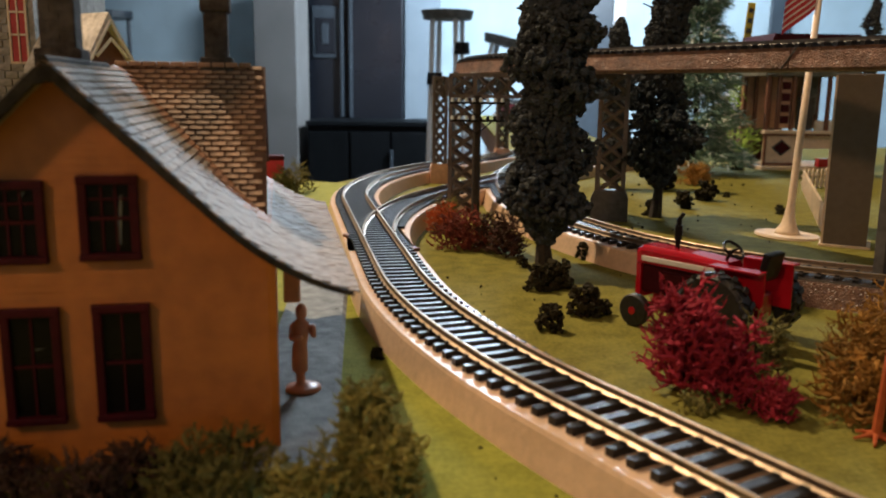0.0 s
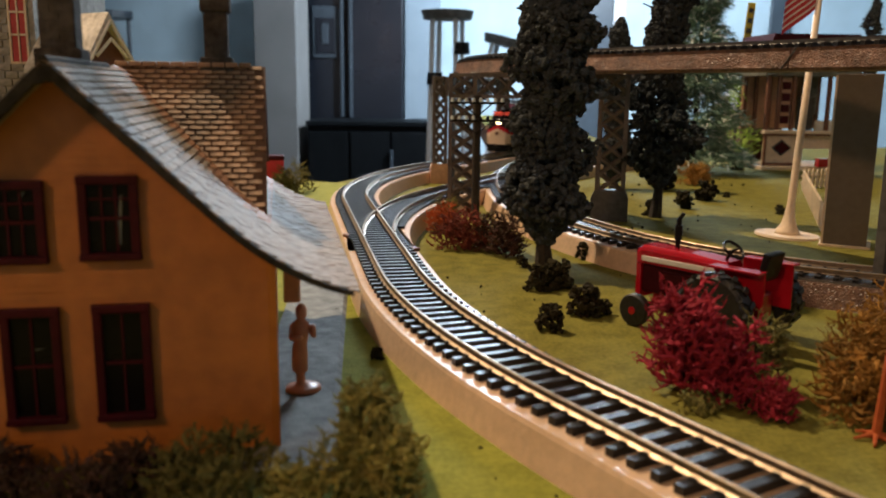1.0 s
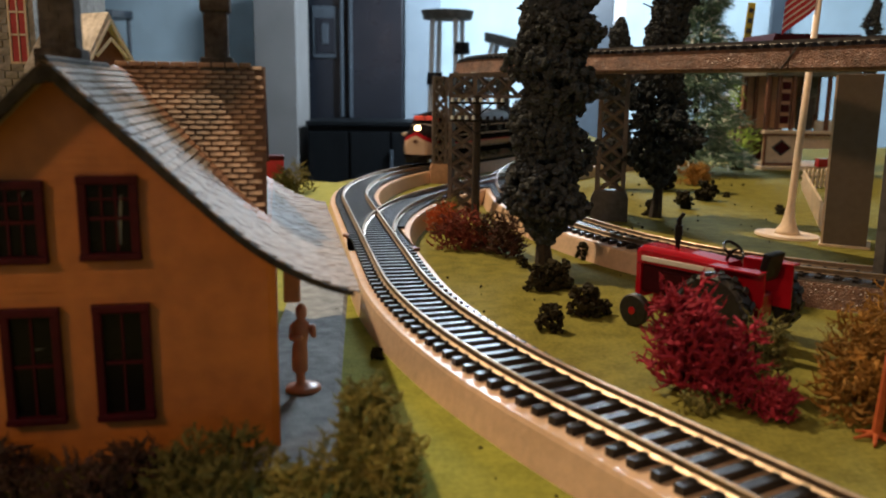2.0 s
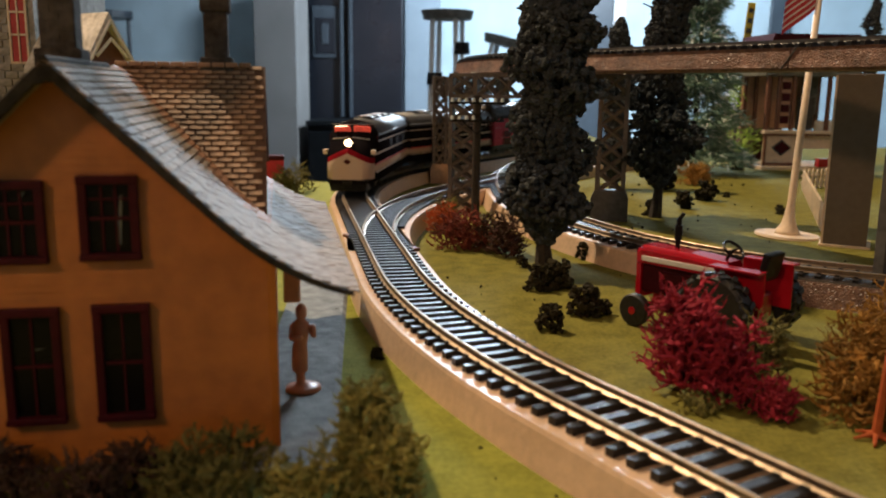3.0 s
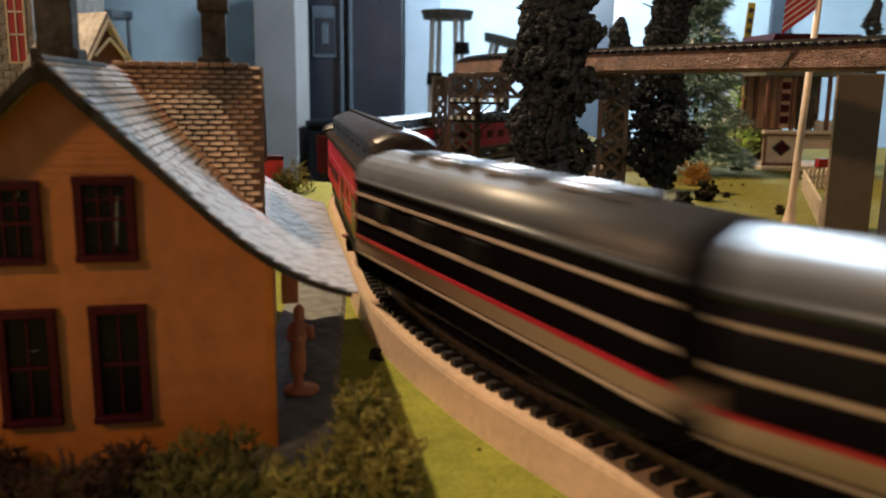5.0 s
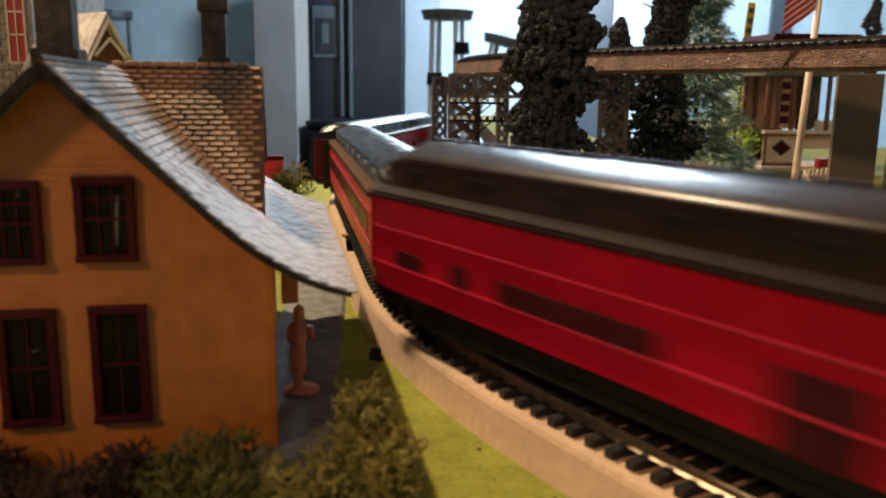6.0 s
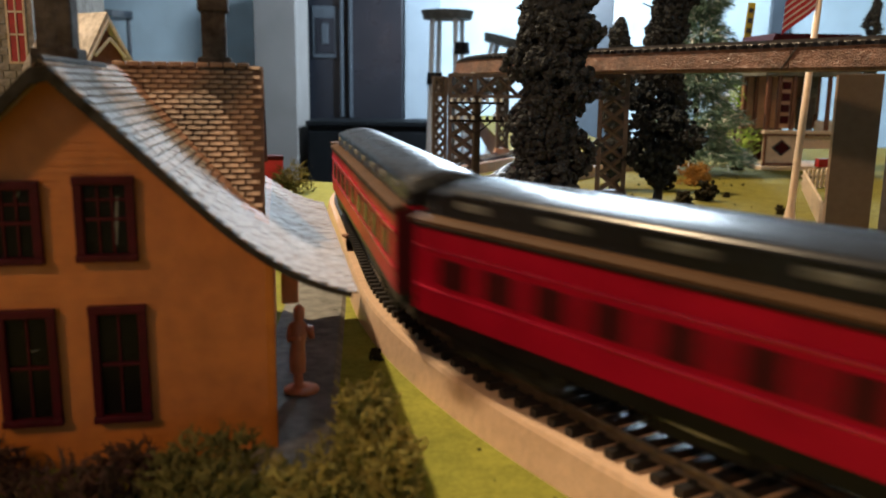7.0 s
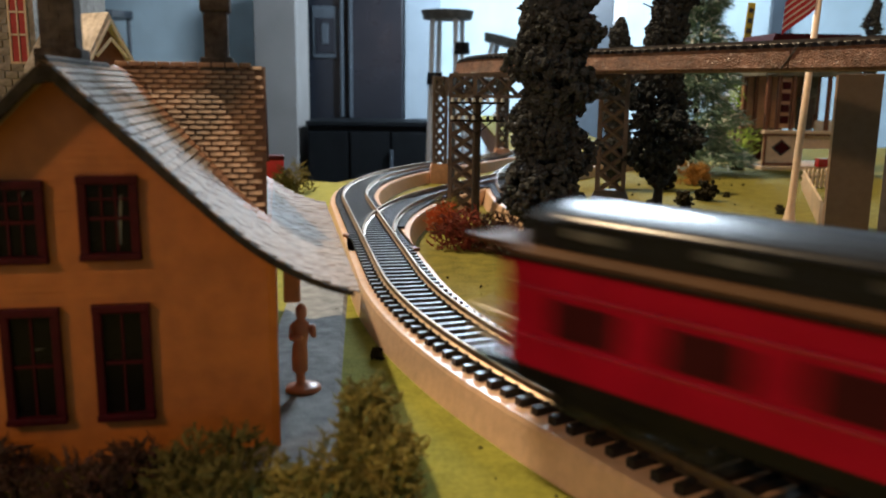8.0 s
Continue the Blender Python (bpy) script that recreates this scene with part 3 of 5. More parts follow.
def part_windows(t, hl):
    """The two lit windscreens on the sloping cab front, in a brow."""
    for sx in (-1, 1):
        bm = bmesh.new()
        prism(bm, [(-0.0068, -0.0046), (-0.0064, 0.0032 + (0.0008 if sx > 0 else 0)), (-0.0048, 0.0040 + (0.0006 if sx > 0 else 0)), (0.0048, 0.0040 + (0.0006 if sx < 0 else 0)), (0.0060, 0.0030 + (0.0008 if sx < 0 else 0)), (0.0067, -0.0046)], 0.0011, pose(sx * 0.0072, hl - 0.0207, 0.0458, -37, 0, -sx * 9))
        part("windscreen", bm, M["cab_glow"], t, "windscreen lit red from within")
    bm = bmesh.new()
    slab(bm, (0.0330, 0.0016, 0.0010), (0, hl - 0.0236, 0.0500), bevel=0.0004)
    part("visor", bm, M["loco_black"], t, "dark brow above the windscreens")
    for sx in (-1, 1):
        bm = bmesh.new()
        slab(bm, (0.0135, 0.0014, 0.0009), (sx * 0.0074, hl - 0.0152, 0.0402), (0, sx * 7, -sx * 8), bevel=0.0004)
        part("grab_iron", bm, M["silver"], t, "bright trim strip below the windscreen")


def livery(front):
    """Gloss black paint with a cream band low on the sides that rises to a chevron on the nose."""
    m = mat("black_and_cream_livery", (0.012, 0.010, 0.012), 0.5, size=0.01, vary=0.15, spec=0.0)
    nt = m.node_tree
    b = nt.nodes["Principled BSDF"]
    dark = b.inputs["Base Color"].links[0].from_socket
    tc = nt.nodes.new("ShaderNodeTexCoord")
    sep = nt.nodes.new("ShaderNodeSeparateXYZ")
    nt.links.new(tc.outputs["Object"], sep.inputs[0])

    def op(kind, a, c):
        n = nt.nodes.new("ShaderNodeMath")
        n.operation = kind
        for i, v in enumerate((a, c)):
            if isinstance(v, (int, float)):
                n.inputs[i].default_value = v
            elif v is not None:
                nt.links.new(v, n.inputs[i])
        return n.outputs[0]

    top = 0.0202
    if front:
        on_nose = op("GREATER_THAN", sep.outputs[1], front - 0.016)
        rise = op("SUBTRACT", 0.0098, op("MULTIPLY", op("ABSOLUTE", sep.outputs[0], None), 0.46))
        top = op("ADD", 0.0202, op("MULTIPLY", on_nose, rise))
    low = op("SUBTRACT", 0.0155, op("MULTIPLY", on_nose, 0.0046)) if front else 0.0155
    band = op("MULTIPLY", op("LESS_THAN", sep.outputs[2], top), op("GREATER_THAN", sep.outputs[2], low))
    mix = nt.nodes.new("ShaderNodeMix")
    mix.data_type = "RGBA"
    nt.links.new(band, mix.inputs["Factor"])
    nt.links.new(dark, mix.inputs["A"])
    mix.inputs["B"].default_value = (0.54, 0.41, 0.33, 1)
    if front:
        above = op("MULTIPLY", on_nose, op("MULTIPLY", op("GREATER_THAN", sep.outputs[2], top), op("LESS_THAN", sep.outputs[2], op("ADD", top, 0.0040))))
        mix2 = nt.nodes.new("ShaderNodeMix")
        mix2.data_type = "RGBA"
        nt.links.new(above, mix2.inputs["Factor"])
        nt.links.new(mix.outputs["Result"], mix2.inputs["A"])
        mix2.inputs["B"].default_value = (0.22, 0.010, 0.016, 1)
        mix = mix2
    nt.links.new(mix.outputs["Result"], b.inputs["Base Color"])
    return m


def coach(name, length, windows, label, roof, cornice, platform=False, z0=0.0130, zs=0.0405, rise=1.0):
    """windows: (centre, width, z0, z1) along one side."""
    t = thing(name, pose(0, 0, 0), label, "passenger car", "passenger train")
    hl, half = length / 2 - 0.0055, 0.0175
    bm = bmesh.new()
    prism(bm, [(-half, z0), (-half, zs), (half, zs), (half, z0)], 2 * hl, pose(0, -hl, 0))
    part("body", bm, M["car_red"], t, "crimson painted body")
    # cornice and roof
    for sx in (-1, 1):
        bm = bmesh.new()
        prism(bm, [(sx * (half + 0.0010), zs - 0.0008), (sx * (half + 0.0010), zs), (sx * (half - 0.0012), zs + 0.0008 * rise), (sx * (half - 0.0034), zs + 0.0012 * rise), (sx * (half - 0.0034), zs - 0.0008)], 2 * hl + 0.001, pose(0, -hl - 0.0005, 0))
        part("cornice", bm, cornice, t, "sloping strip below the roof")
        bm = bmesh.new()
        slab(bm, (0.0012, 2 * hl + 0.0012, 0.0010), (sx * (half + 0.0007), 0, zs - 0.0014), bevel=0.0003)
        part("eave_strip", bm, M["car_eave_dark"], t, "thin dark strip under the roof edge")
        for z in (0.0205, 0.0325):
            bm = bmesh.new()
            slab(bm, (0.0009, 2 * hl - 0.002, 0.0009), (sx * (half + 0.0002), 0, z), bevel=0.0003)
            part("belt_rail", bm, M["car_belt"], t, "glossy raised belt rail")
        for c, w, za, zb in windows:
            bm = bmesh.new()
            slab(bm, (0.0007, w, zb - za), (sx * (half + 0.0001), c, (za + zb) / 2), bevel=0.0003)
            part("window", bm, M["car_glass"], t, "dark smoked window")
    bm = bmesh.new()
    ring = [(-half + 0.0033, zs + 0.0006), (-half + 0.0036, zs + 0.0074), (-half + 0.0031, zs + 0.0076), (-half + 0.0033, zs + 0.0081), (-half + 0.0058, zs + 0.0094), (-0.0072, zs + 0.0108), (-0.0036, zs + 0.0117), (0, zs + 0.0120)]
    ring = [(x, zs + (z - zs) * rise) for x, z in ring]
    ring = ring + [(-x, z) for x, z in ring[-2::-1]]
    def sect(y, k):
        return [(x * (0.75 + 0.25 * k), y, zs + (z - zs) * k) for x, z in ring]
    loft(bm, [sect(-hl, 0.55), sect(-hl + 0.004, 0.86), sect(-hl + 0.012, 1.0), sect(hl - 0.012, 1.0), sect(hl - 0.004, 0.86), sect(hl, 0.55)])
    for f in bm.faces:
        f.smooth = f.calc_center_median().z > zs + 0.0082 * rise
    rf = part("roof", bm, roof, t, "dark satin clerestory roof")
    if rise > 1.0:
        for q in range(22):
            bm = bmesh.new()
            slab(bm, (0.0042, 0.0050, 0.0016), (0, -hl + 0.016 + q * (2 * hl - 0.032) / 21, zs + 0.0120 * rise + 0.0002), bevel=0.0005)
            part("roof_vent", bm, M["car_eave_dark"], rf)
    k = int(length / 0.034)
    for i in range(k):
        y = -hl + 0.022 + i * (2 * hl - 0.044) / (k - 1)
        for sx in (-1, 1):
            bm = bmesh.new()
            slab(bm, (0.0010, 0.0120, 0.0022), (sx * (half - 0.0036), y, zs + 0.0050 * rise), bevel=0.0003)
            part("clerestory_light", bm, M["cement"] if rise == 1.0 else M["black"], rf, "small clerestory light")
    for sy in (-1, 1):
        bm = bmesh.new()
        slab(bm, (2 * half - 0.001, 0.0008, zs - z0 - 0.001), (0, sy * (hl + 0.0003), (zs + z0) / 2))
        part("end_wall", bm, M["maroon"], t, "dark maroon end wall")
        if platform and sy < 0:
            continue
        bm = bmesh.new()
        slab(bm, (0.016, 0.0056, 0.030), (0, sy * (hl + 0.0029), 0.0260), bevel=0.001)
        part("diaphragm", bm, M["black"], t, "black end diaphragm")
        coupler(t, sy * hl, sy)
    if platform:
        bm = bmesh.new()
        slab(bm, (0.033, 0.012, 0.0022), (0, -hl - 0.006, 0.0112), bevel=0.0005)
        part("platform", bm, M["black"], t, "black open end platform")
        for zz in (0.0165, 0.0215, 0.0235):
            for a, b in (((-0.016, -hl - 0.0115), (0.016, -hl - 0.0115)), ((-0.016, -hl - 0.0115), (-0.016, -hl)), ((0.016, -hl - 0.0115), (0.016, -hl))):
                bm = bmesh.new()
                bar(bm, (*a, zz), (*b, zz), 0.0004)
                part("railing_bar", bm, M["white"], t, "thin white platform railing")
        for q in range(7):
            bm = bmesh.new()
            bar(bm, (-0.016 + q * 0.00533, -hl - 0.0115, 0.0115), (-0.016 + q * 0.00533, -hl - 0.0115, 0.0235), 0.0004)
            part("baluster", bm, M["white"], t)
        bm = bmesh.new()
        slab(bm, (0.036, 0.014, 0.0012), (0, -hl - 0.006, zs + 0.001), bevel=0.0005)
        part("awning", bm, cornice, t)
    bm = bmesh.new()
    slab(bm, (0.032, 2 * hl, 0.0042), (0, 0, 0.0104))
    part("underframe", bm, M["black"], t, "black underframe")
    bm = bmesh.new()
    if rise > 1.0:
        slab(bm, (0.0315, length * 0.56, 0.0075), (0, 0, 0.0082), bevel=0.0006)
        for sx in (-1, 1):
            slab(bm, (0.0008, length * 0.50, 0.0008), (sx * 0.0158, 0, 0.0070))
    else:
        slab(bm, (0.018, length * 0.56, 0.0070), (0, 0, 0.0080), bevel=0.0006)
    part("centre_sill", bm, M["black"], t, "deep black centre sill")
    for y, l in ((-0.045, 0.030), (0.005, 0.022), (0.048, 0.034)):
        bm = bmesh.new()
        slab(bm, (0.026, l, 0.0062), (0, y, 0.0062), bevel=0.0008)
        eb = part("equipment_box", bm, M["black"], t)
        for sx in (-1, 1):
            bm = bmesh.new()
            slab(bm, (0.0006, l * 0.45, 0.0016), (sx * 0.0132, y, 0.0072), bevel=0.0002)
            part("step_bar", bm, M["silver"], eb, "bright metal bar on the underframe box")
    for sy in (-1, 1):
        truck(t, sy * length * 0.37, 3)
    return t


LEN_A, LEN_B, LEN_C = 0.198, 0.192, 0.298
TRAIN = []


def train():
    TRAIN.append((loco("diesel_locomotive", LEN_A, True, "black diesel locomotive with cream nose and lit headlight"), 0.0, LEN_A))
    TRAIN.append((loco("booster_locomotive", LEN_B, False, "black cabless booster unit with cream band"), LEN_A, LEN_B))
    win = [(c * 0.0192 - 0.125, 0.0125, 0.0225, 0.0305) for c in range(14)]
    bag = [(-0.120, 0.016, 0.0215, 0.0265), (-0.092, 0.0085, 0.0195, 0.0275), (-0.045, 0.058, 0.0200, 0.0270), (0.022, 0.020, 0.0120, 0.0285), (0.062, 0.0085, 0.0195, 0.0275), (0.105, 0.026, 0.0120, 0.0285)]
    TRAIN.append((coach("baggage_car", LEN_C, bag, "crimson baggage car with dark brown roof", M["car_roof_brown"], M["car_eave_dark"], z0=0.0125, zs=0.0445, rise=1.35), LEN_A + LEN_B, LEN_C))
    TRAIN.append((coach("passenger_car", LEN_C, win, "crimson passenger car with satin grey roof", M["car_roof"], M["car_cornice"]), LEN_A + LEN_B + LEN_C + 0.004, LEN_C))
    big = [(c * 0.0300 - 0.120, 0.0185, 0.0220, 0.0305) for c in range(9)]
    TRAIN.append((coach("observation_car", LEN_C, big, "crimson observation car with railed open end", M["car_roof"], M["car_cornice"], True), LEN_A + LEN_B + 2 * LEN_C + 0.006, LEN_C))


# where the nose of the train stands along the main line, in metres, second by second
NOSE = [(0.0, 1.175), (0.5, 1.07), (1.0, 0.98), (1.4, 0.90), (2.0, 0.785), (2.4, 0.697), (2.8, 0.60), (3.0, 0.54), (3.2, 0.485), (3.5, 0.387), (3.8, 0.287), (4.2, 0.149), (4.4, 0.079),
        (4.7, -0.022), (5.8, -0.395), (6.2, -0.531), (7.0, -0.803), (7.5, -0.974), (8.0, -1.153)]


def nose_at(t):
    i = max(0, min(len(NOSE) - 2, sum(1 for a in NOSE if a[0] <= t) - 1))
    (t0, a), (t1, b) = NOSE[i], NOSE[i + 1]
    d = (b - a) / (t1 - t0)
    d0 = (b - NOSE[i - 1][1]) / (t1 - NOSE[i - 1][0]) if i else d
    d1 = (NOSE[i + 2][1] - a) / (NOSE[i + 2][0] - t0) if i + 2 < len(NOSE) else d
    u, w = (t - t0) / (t1 - t0), t1 - t0
    return a * (2 * u ** 3 - 3 * u ** 2 + 1) + d0 * w * (u ** 3 - 2 * u ** 2 + u) + b * (3 * u ** 2 - 2 * u ** 3) + d1 * w * (u ** 3 - u ** 2)


def motions():
    """The train runs along the main line towards the camera and past it."""
    for ob, behind, length in TRAIN:
        rows = []
        for k in range(0, 81):
            t = k / 10
            c = nose_at(t) + behind + length / 2
            ax, ay, _ = on_line(MAIN, c - length * 0.34)
            bx, by, _ = on_line(MAIN, c + length * 0.34)
            ang = math.degrees(math.atan2(-(ax - bx), ay - by))
            rows.append((t, pose((ax + bx) / 2, (ay + by) / 2, RAIL_TOP, 0, 0, ang)))
        walk(ob, rows)


# ---- the station house ----
HOUSE = pose(-0.0911, 0.1944, 0, 0, 0, 11)
ROOF_FRONT, ROOF_BACK, EAVE = -0.008, 0.152, 0.069
RIDGE = 0.0996


def roof_z(x):
    u = abs(x - 0.002)
    return 0.0992 - u + max(0, u - 0.034) ** 2 * 11.6


SHINGLE = {}


def shingle_mesh(w, l, material, thick=0.00060):
    key = (round(w, 5), round(l, 5), material.name)
    if key not in SHINGLE:
        bm = bmesh.new()
        # a thin wedge: thick at its lower edge, +x runs down the slope
        prism(bm, [(0, 0.0), (l * 1.12, 0.0), (l * 1.12, thick), (0, 0.00012)], w * 0.94, pose(0, -w * 0.47, 0))
        me = bpy.data.meshes.new("shingle")
        bm.to_mesh(me)
        bm.free()
        me.materials.append(material)
        SHINGLE[key] = me
    return SHINGLE[key]


def joined(name, me, mats, parent, material, label=""):
    vs, fs = [], []
    co = [v.co.copy() for v in me.vertices]
    po = [tuple(p.vertices) for p in me.polygons]
    for m in mats:
        b = len(vs)
        vs += [m @ c for c in co]
        fs += [tuple(i + b for i in p) for p in po]
    ob = raw_mesh(name, vs, fs, material, parent, label=label)
    ob["kind"] = "stuff"
    return ob


def sash_window(parent, x0, x1, z0, z1, label, columns=2, glint=None):
    w = new("window")
    w.parent = parent
    w.matrix_basis = pose((x0 + x1) / 2, -0.0018, z0)
    w["label"] = label
    W, Hh = x1 - x0, z1 - z0
    for nm, size, place in (("side_casing", (0.0021, 0.0018, Hh), (-W / 2 + 0.00105, 0.0003, Hh / 2)), ("side_casing", (0.0021, 0.0018, Hh), (W / 2 - 0.00105, 0.0003, Hh / 2)),
                            ("head_casing", (W + 0.0002, 0.0021, 0.0021), (0, 0.0001, Hh)), ("sill", (W + 0.0004, 0.0024, 0.0018), (0, -0.0001, 0))):
        bm = bmesh.new()
        slab(bm, size, place, bevel=0.0004)
        part(nm, bm, M["maroon"], w)
    bm = bmesh.new()
    slab(bm, (W - 0.004, 0.0006, 0.0008), (0, 0.0005, Hh / 2))
    for k in range(1, columns):
        slab(bm, (0.0005, 0.0005, Hh - 0.002), (-W / 2 + 0.0021 + (W - 0.0042) * k / columns, 0.0005, Hh / 2))
    if columns > 2:
        slab(bm, (W - 0.004, 0.0005, 0.0005), (0, 0.0005, Hh * 0.75))
    part("muntins", bm, M["maroon"], w)
    bm = bmesh.new()
    slab(bm, (W - 0.0018, 0.0006, Hh - 0.001), (0, 0.0011, Hh / 2))
    part("pane", bm, M["glass"], w, "dark glossy pane")
    # pale sliver before the pane, in place of a reflection in the glass
    if glint:
        (xa, za), (xb, zb), wide = glint
        bm = bmesh.new()
        prism(bm, [(xa, za), (xa + wide, za), (xb + wide * 0.5, zb), (xb, zb)], 0.0002, pose(0, 0.0006, 0))
        part("pane_glint", bm, M["cement"], w, "pale sliver painted as a glint on the pane")


def house():
    t = thing("station_house", HOUSE, "ochre clapboard station house with steep grey shingle roof", "house")
    w, d = 0.0495, 0.142
    bm = bmesh.new()
    xs = [i * w / 10 for i in range(-10, 11)]
    prism(bm, [(-w, 0)] + [(x, roof_z(x) - 0.0035) for x in xs] + [(w, 0)], d)
    wall = part("wall", bm, M["ochre"], t, "ochre clapboard wall")
    # clapboards of the gable front, each lapping the one below
    n, pitch = 54, 0.00178
    for k in range(n):
        z = 0.0005 + k * pitch
        lo = hi = w
        if roof_z(w) - 0.004 < z + pitch:
            lo = next(x for x in (w - i * 0.0003 for i in range(400)) if roof_z(x) - 0.0038 > z or x <= 0.0005)
            hi = next(x for x in (w - i * 0.0003 for i in range(400)) if roof_z(x) - 0.0038 > z + pitch or x <= 0.0004)
        bm = bmesh.new()
        vs = [bm.verts.new(p) for p in ((-lo, -0.0005, z), (lo, -0.0005, z), (hi, -0.0002, z + pitch), (-hi, -0.0002, z + pitch),
                                        (-lo, 0.0002, z), (lo, 0.0002, z), (hi, 0.0002, z + pitch), (-hi, 0.0002, z + pitch))]
        for f in ((0, 1, 2, 3), (4, 7, 6, 5), (0, 4, 5, 1), (3, 2, 6, 7), (1, 5, 6, 2), (0, 3, 7, 4)):
            bm.faces.new([vs[i] for i in f])
        part("clapboard", bm, M["ochre"], wall)
    bm = bmesh.new()
    slab(bm, (0.0022, 0.0020, roof_z(w)), (w - 0.0002, 0.0004, roof_z(w) / 2), bevel=0.0004)
    part("corner_board", bm, M["ochre"], t)
    for x0, x1, z0, z1 in ((0.0052, 0.0189, 0.0535, 0.0719), (-0.0157, -0.0020, 0.0531, 0.0709), (0.0067, 0.0200, 0.0132, 0.0408), (-0.0140, -0.0006, 0.0134, 0.0405)):
        upper = z0 > 0.04
        # where each window's painted glint runs: start, end and width
        glint = ((0.0012, 0.003), (0.0026, 0.0145), 0.0011) if upper and x0 > 0 else ((0.0010, 0.0148), (0.0022, 0.0162), 0.0010) if upper else ((-0.0005, 0.0175), (0.0018, 0.0180), 0.0014) if x0 < 0 else None
        sash_window(t, x0, x1, z0, z1, "maroon-framed sash window with dark panes", 3 if upper else 2, glint)
    bm = bmesh.new()
    slab(bm, (0.0050, 0.0030, 0.0150), (0.0545, 0.040, 0.0375), bevel=0.0008)
    part("eave_bracket", bm, M["figure"], t, "orange plastic bracket under the eave")
    # roof deck with a thick dark verge
    bm = bmesh.new()
    xs = [i * EAVE / 24 for i in range(-24, 25)]
    prism(bm, [(x, roof_z(x)) for x in xs] + [(x, roof_z(x) - 0.0026 + 0.0014 * abs(x) / EAVE) for x in xs[::-1]], ROOF_BACK - ROOF_FRONT - 0.001, pose(0, ROOF_FRONT + 0.0005, 0))
    roof = part("roof", bm, M["shingle"], t, "steep flared roof of grey shingles")
    for sx in (-1, 1):
        bm = bmesh.new()
        xs2 = [i * EAVE / 20 * sx for i in range(21)]
        prism(bm, [(x, roof_z(x) + 0.0001) for x in xs2] + [(x, roof_z(x) - 0.0035 + 0.0024 * abs(x) / EAVE) for x in xs2[::-1]], 0.0022, pose(0, ROOF_FRONT - 0.0018, 0))
        part("verge_board", bm, M["roof_edge"], roof, "dark worn verge board")
    # dark ridge cap of the main roof
    bm = bmesh.new()
    bar(bm, (0.002, ROOF_FRONT - 0.001, 0.0990), (0.002, 0.060, 0.0990), 0.0011, seg=10)
    part("ridge_cap", bm, M["roof_edge"], roof)
    # cross gable
    yr, end, slope = 0.090, 0.0478, 1.05
    def cz(y):
        return RIDGE + 0.0005 - abs(yr - y) * slope
    bm = bmesh.new()
    half = 0.062
    vs = [bm.verts.new(p) for p in ((-0.004, yr, cz(yr)), (end, yr, cz(yr)), (end, yr - half, cz(yr - half)), (-0.004, yr - half, cz(yr - half)), (end, yr + half * 0.5, cz(yr + half * 0.5)), (-0.004, yr + half * 0.5, cz(yr + half * 0.5)))]
    lo = [bm.verts.new(v.co + Vector((0, 0, -0.0024))) for v in vs]
    for f in ((0, 1, 2, 3), (1, 0, 5, 4)):
        bm.faces.new([vs[i] for i in f])
        bm.faces.new([lo[i] for i in f[::-1]])
    for a, b in ((1, 2), (2, 3), (3, 0), (0, 5), (5, 4), (4, 1)):
        bm.faces.new((vs[a], vs[b], lo[b], lo[a]))
    bmesh.ops.recalc_face_normals(bm, faces=bm.faces[:])
    cross = part("cross_gable_roof", bm, M["tile_bed"], t, "brown shingled cross gable roof")
    bm = bmesh.new()
    prism(bm, [(-0.028, 0.0), (-0.028, cz(yr - 0.028) - 0.003), (0, RIDGE - 0.003), (0.026, cz(yr + 0.026) - 0.003), (0.026, 0.0)], 0.030, pose(end - 0.002, yr, 0, 0, 0, 90))
    part("cross_gable_wall", bm, M["ochre"], t)
    # chimneys
    for x, y, wx, wy, z0, z1, cap in ((-0.0050, 0.039, 0.0092, 0.0085, 0.085, 0.150, True), (0.0318, yr + 0.004, 0.0078, 0.0085, 0.092, 0.1245, True)):
        bm = bmesh.new()
        slab(bm, (wx, wy, z1 - z0), (x, y, (z0 + z1) / 2), bevel=0.0005)
        slab(bm, (wx + 0.0028, wy + 0.0028, 0.006), (x, y, RIDGE + 0.0005), bevel=0.0006)
        ch = part("chimney", bm, M["chimney"], t, "dark brown brick chimney")
        bm = bmesh.new()
        zc = 0.1205 if z1 < 0.13 else 0.146
        slab(bm, (wx + 0.002, wy + 0.002, 0.0050), (x, y, zc), bevel=0.0006)
        part("chimney_cap", bm, M["chimney"], ch)
        for k in range(int((z1 - z0) / 0.0025)):
            bm = bmesh.new()
            for i in range(3):
                slab(bm, (wx / 3 - 0.0004, wy + 0.0005, 0.0019), (x + (i - 1 + (0.25 if k % 2 else -0.25) * (i == 1)) * wx / 3.1, y, z0 + 0.0012 + k * 0.0025))
            part("brick_course", bm, M["chimney"], ch)
    # shingles of the right-hand slope
    mats_near, mats_far, stained = [], [], []
    u, row = 0.0, 0
    pts = [(i * EAVE / 400, roof_z(i * EAVE / 400)) for i in range(401)]
    acc = [0.0]
    for a, b in zip(pts[:-1], pts[1:]):
        acc.append(acc[-1] + math.dist(a, b))
    step, wd = 0.0024, 0.0033
    while u < acc[-1] - 0.001:
        x = float(np.interp(u, acc, [p[0] for p in pts]))
        z = float(np.interp(u, acc, [p[1] for p in pts]))
        x2 = float(np.interp(min(u + step, acc[-1]), acc, [p[0] for p in pts]))
        z2 = float(np.interp(min(u + step, acc[-1]), acc, [p[1] for p in pts]))
        ang = math.degrees(math.atan2(-(z2 - z), x2 - x))
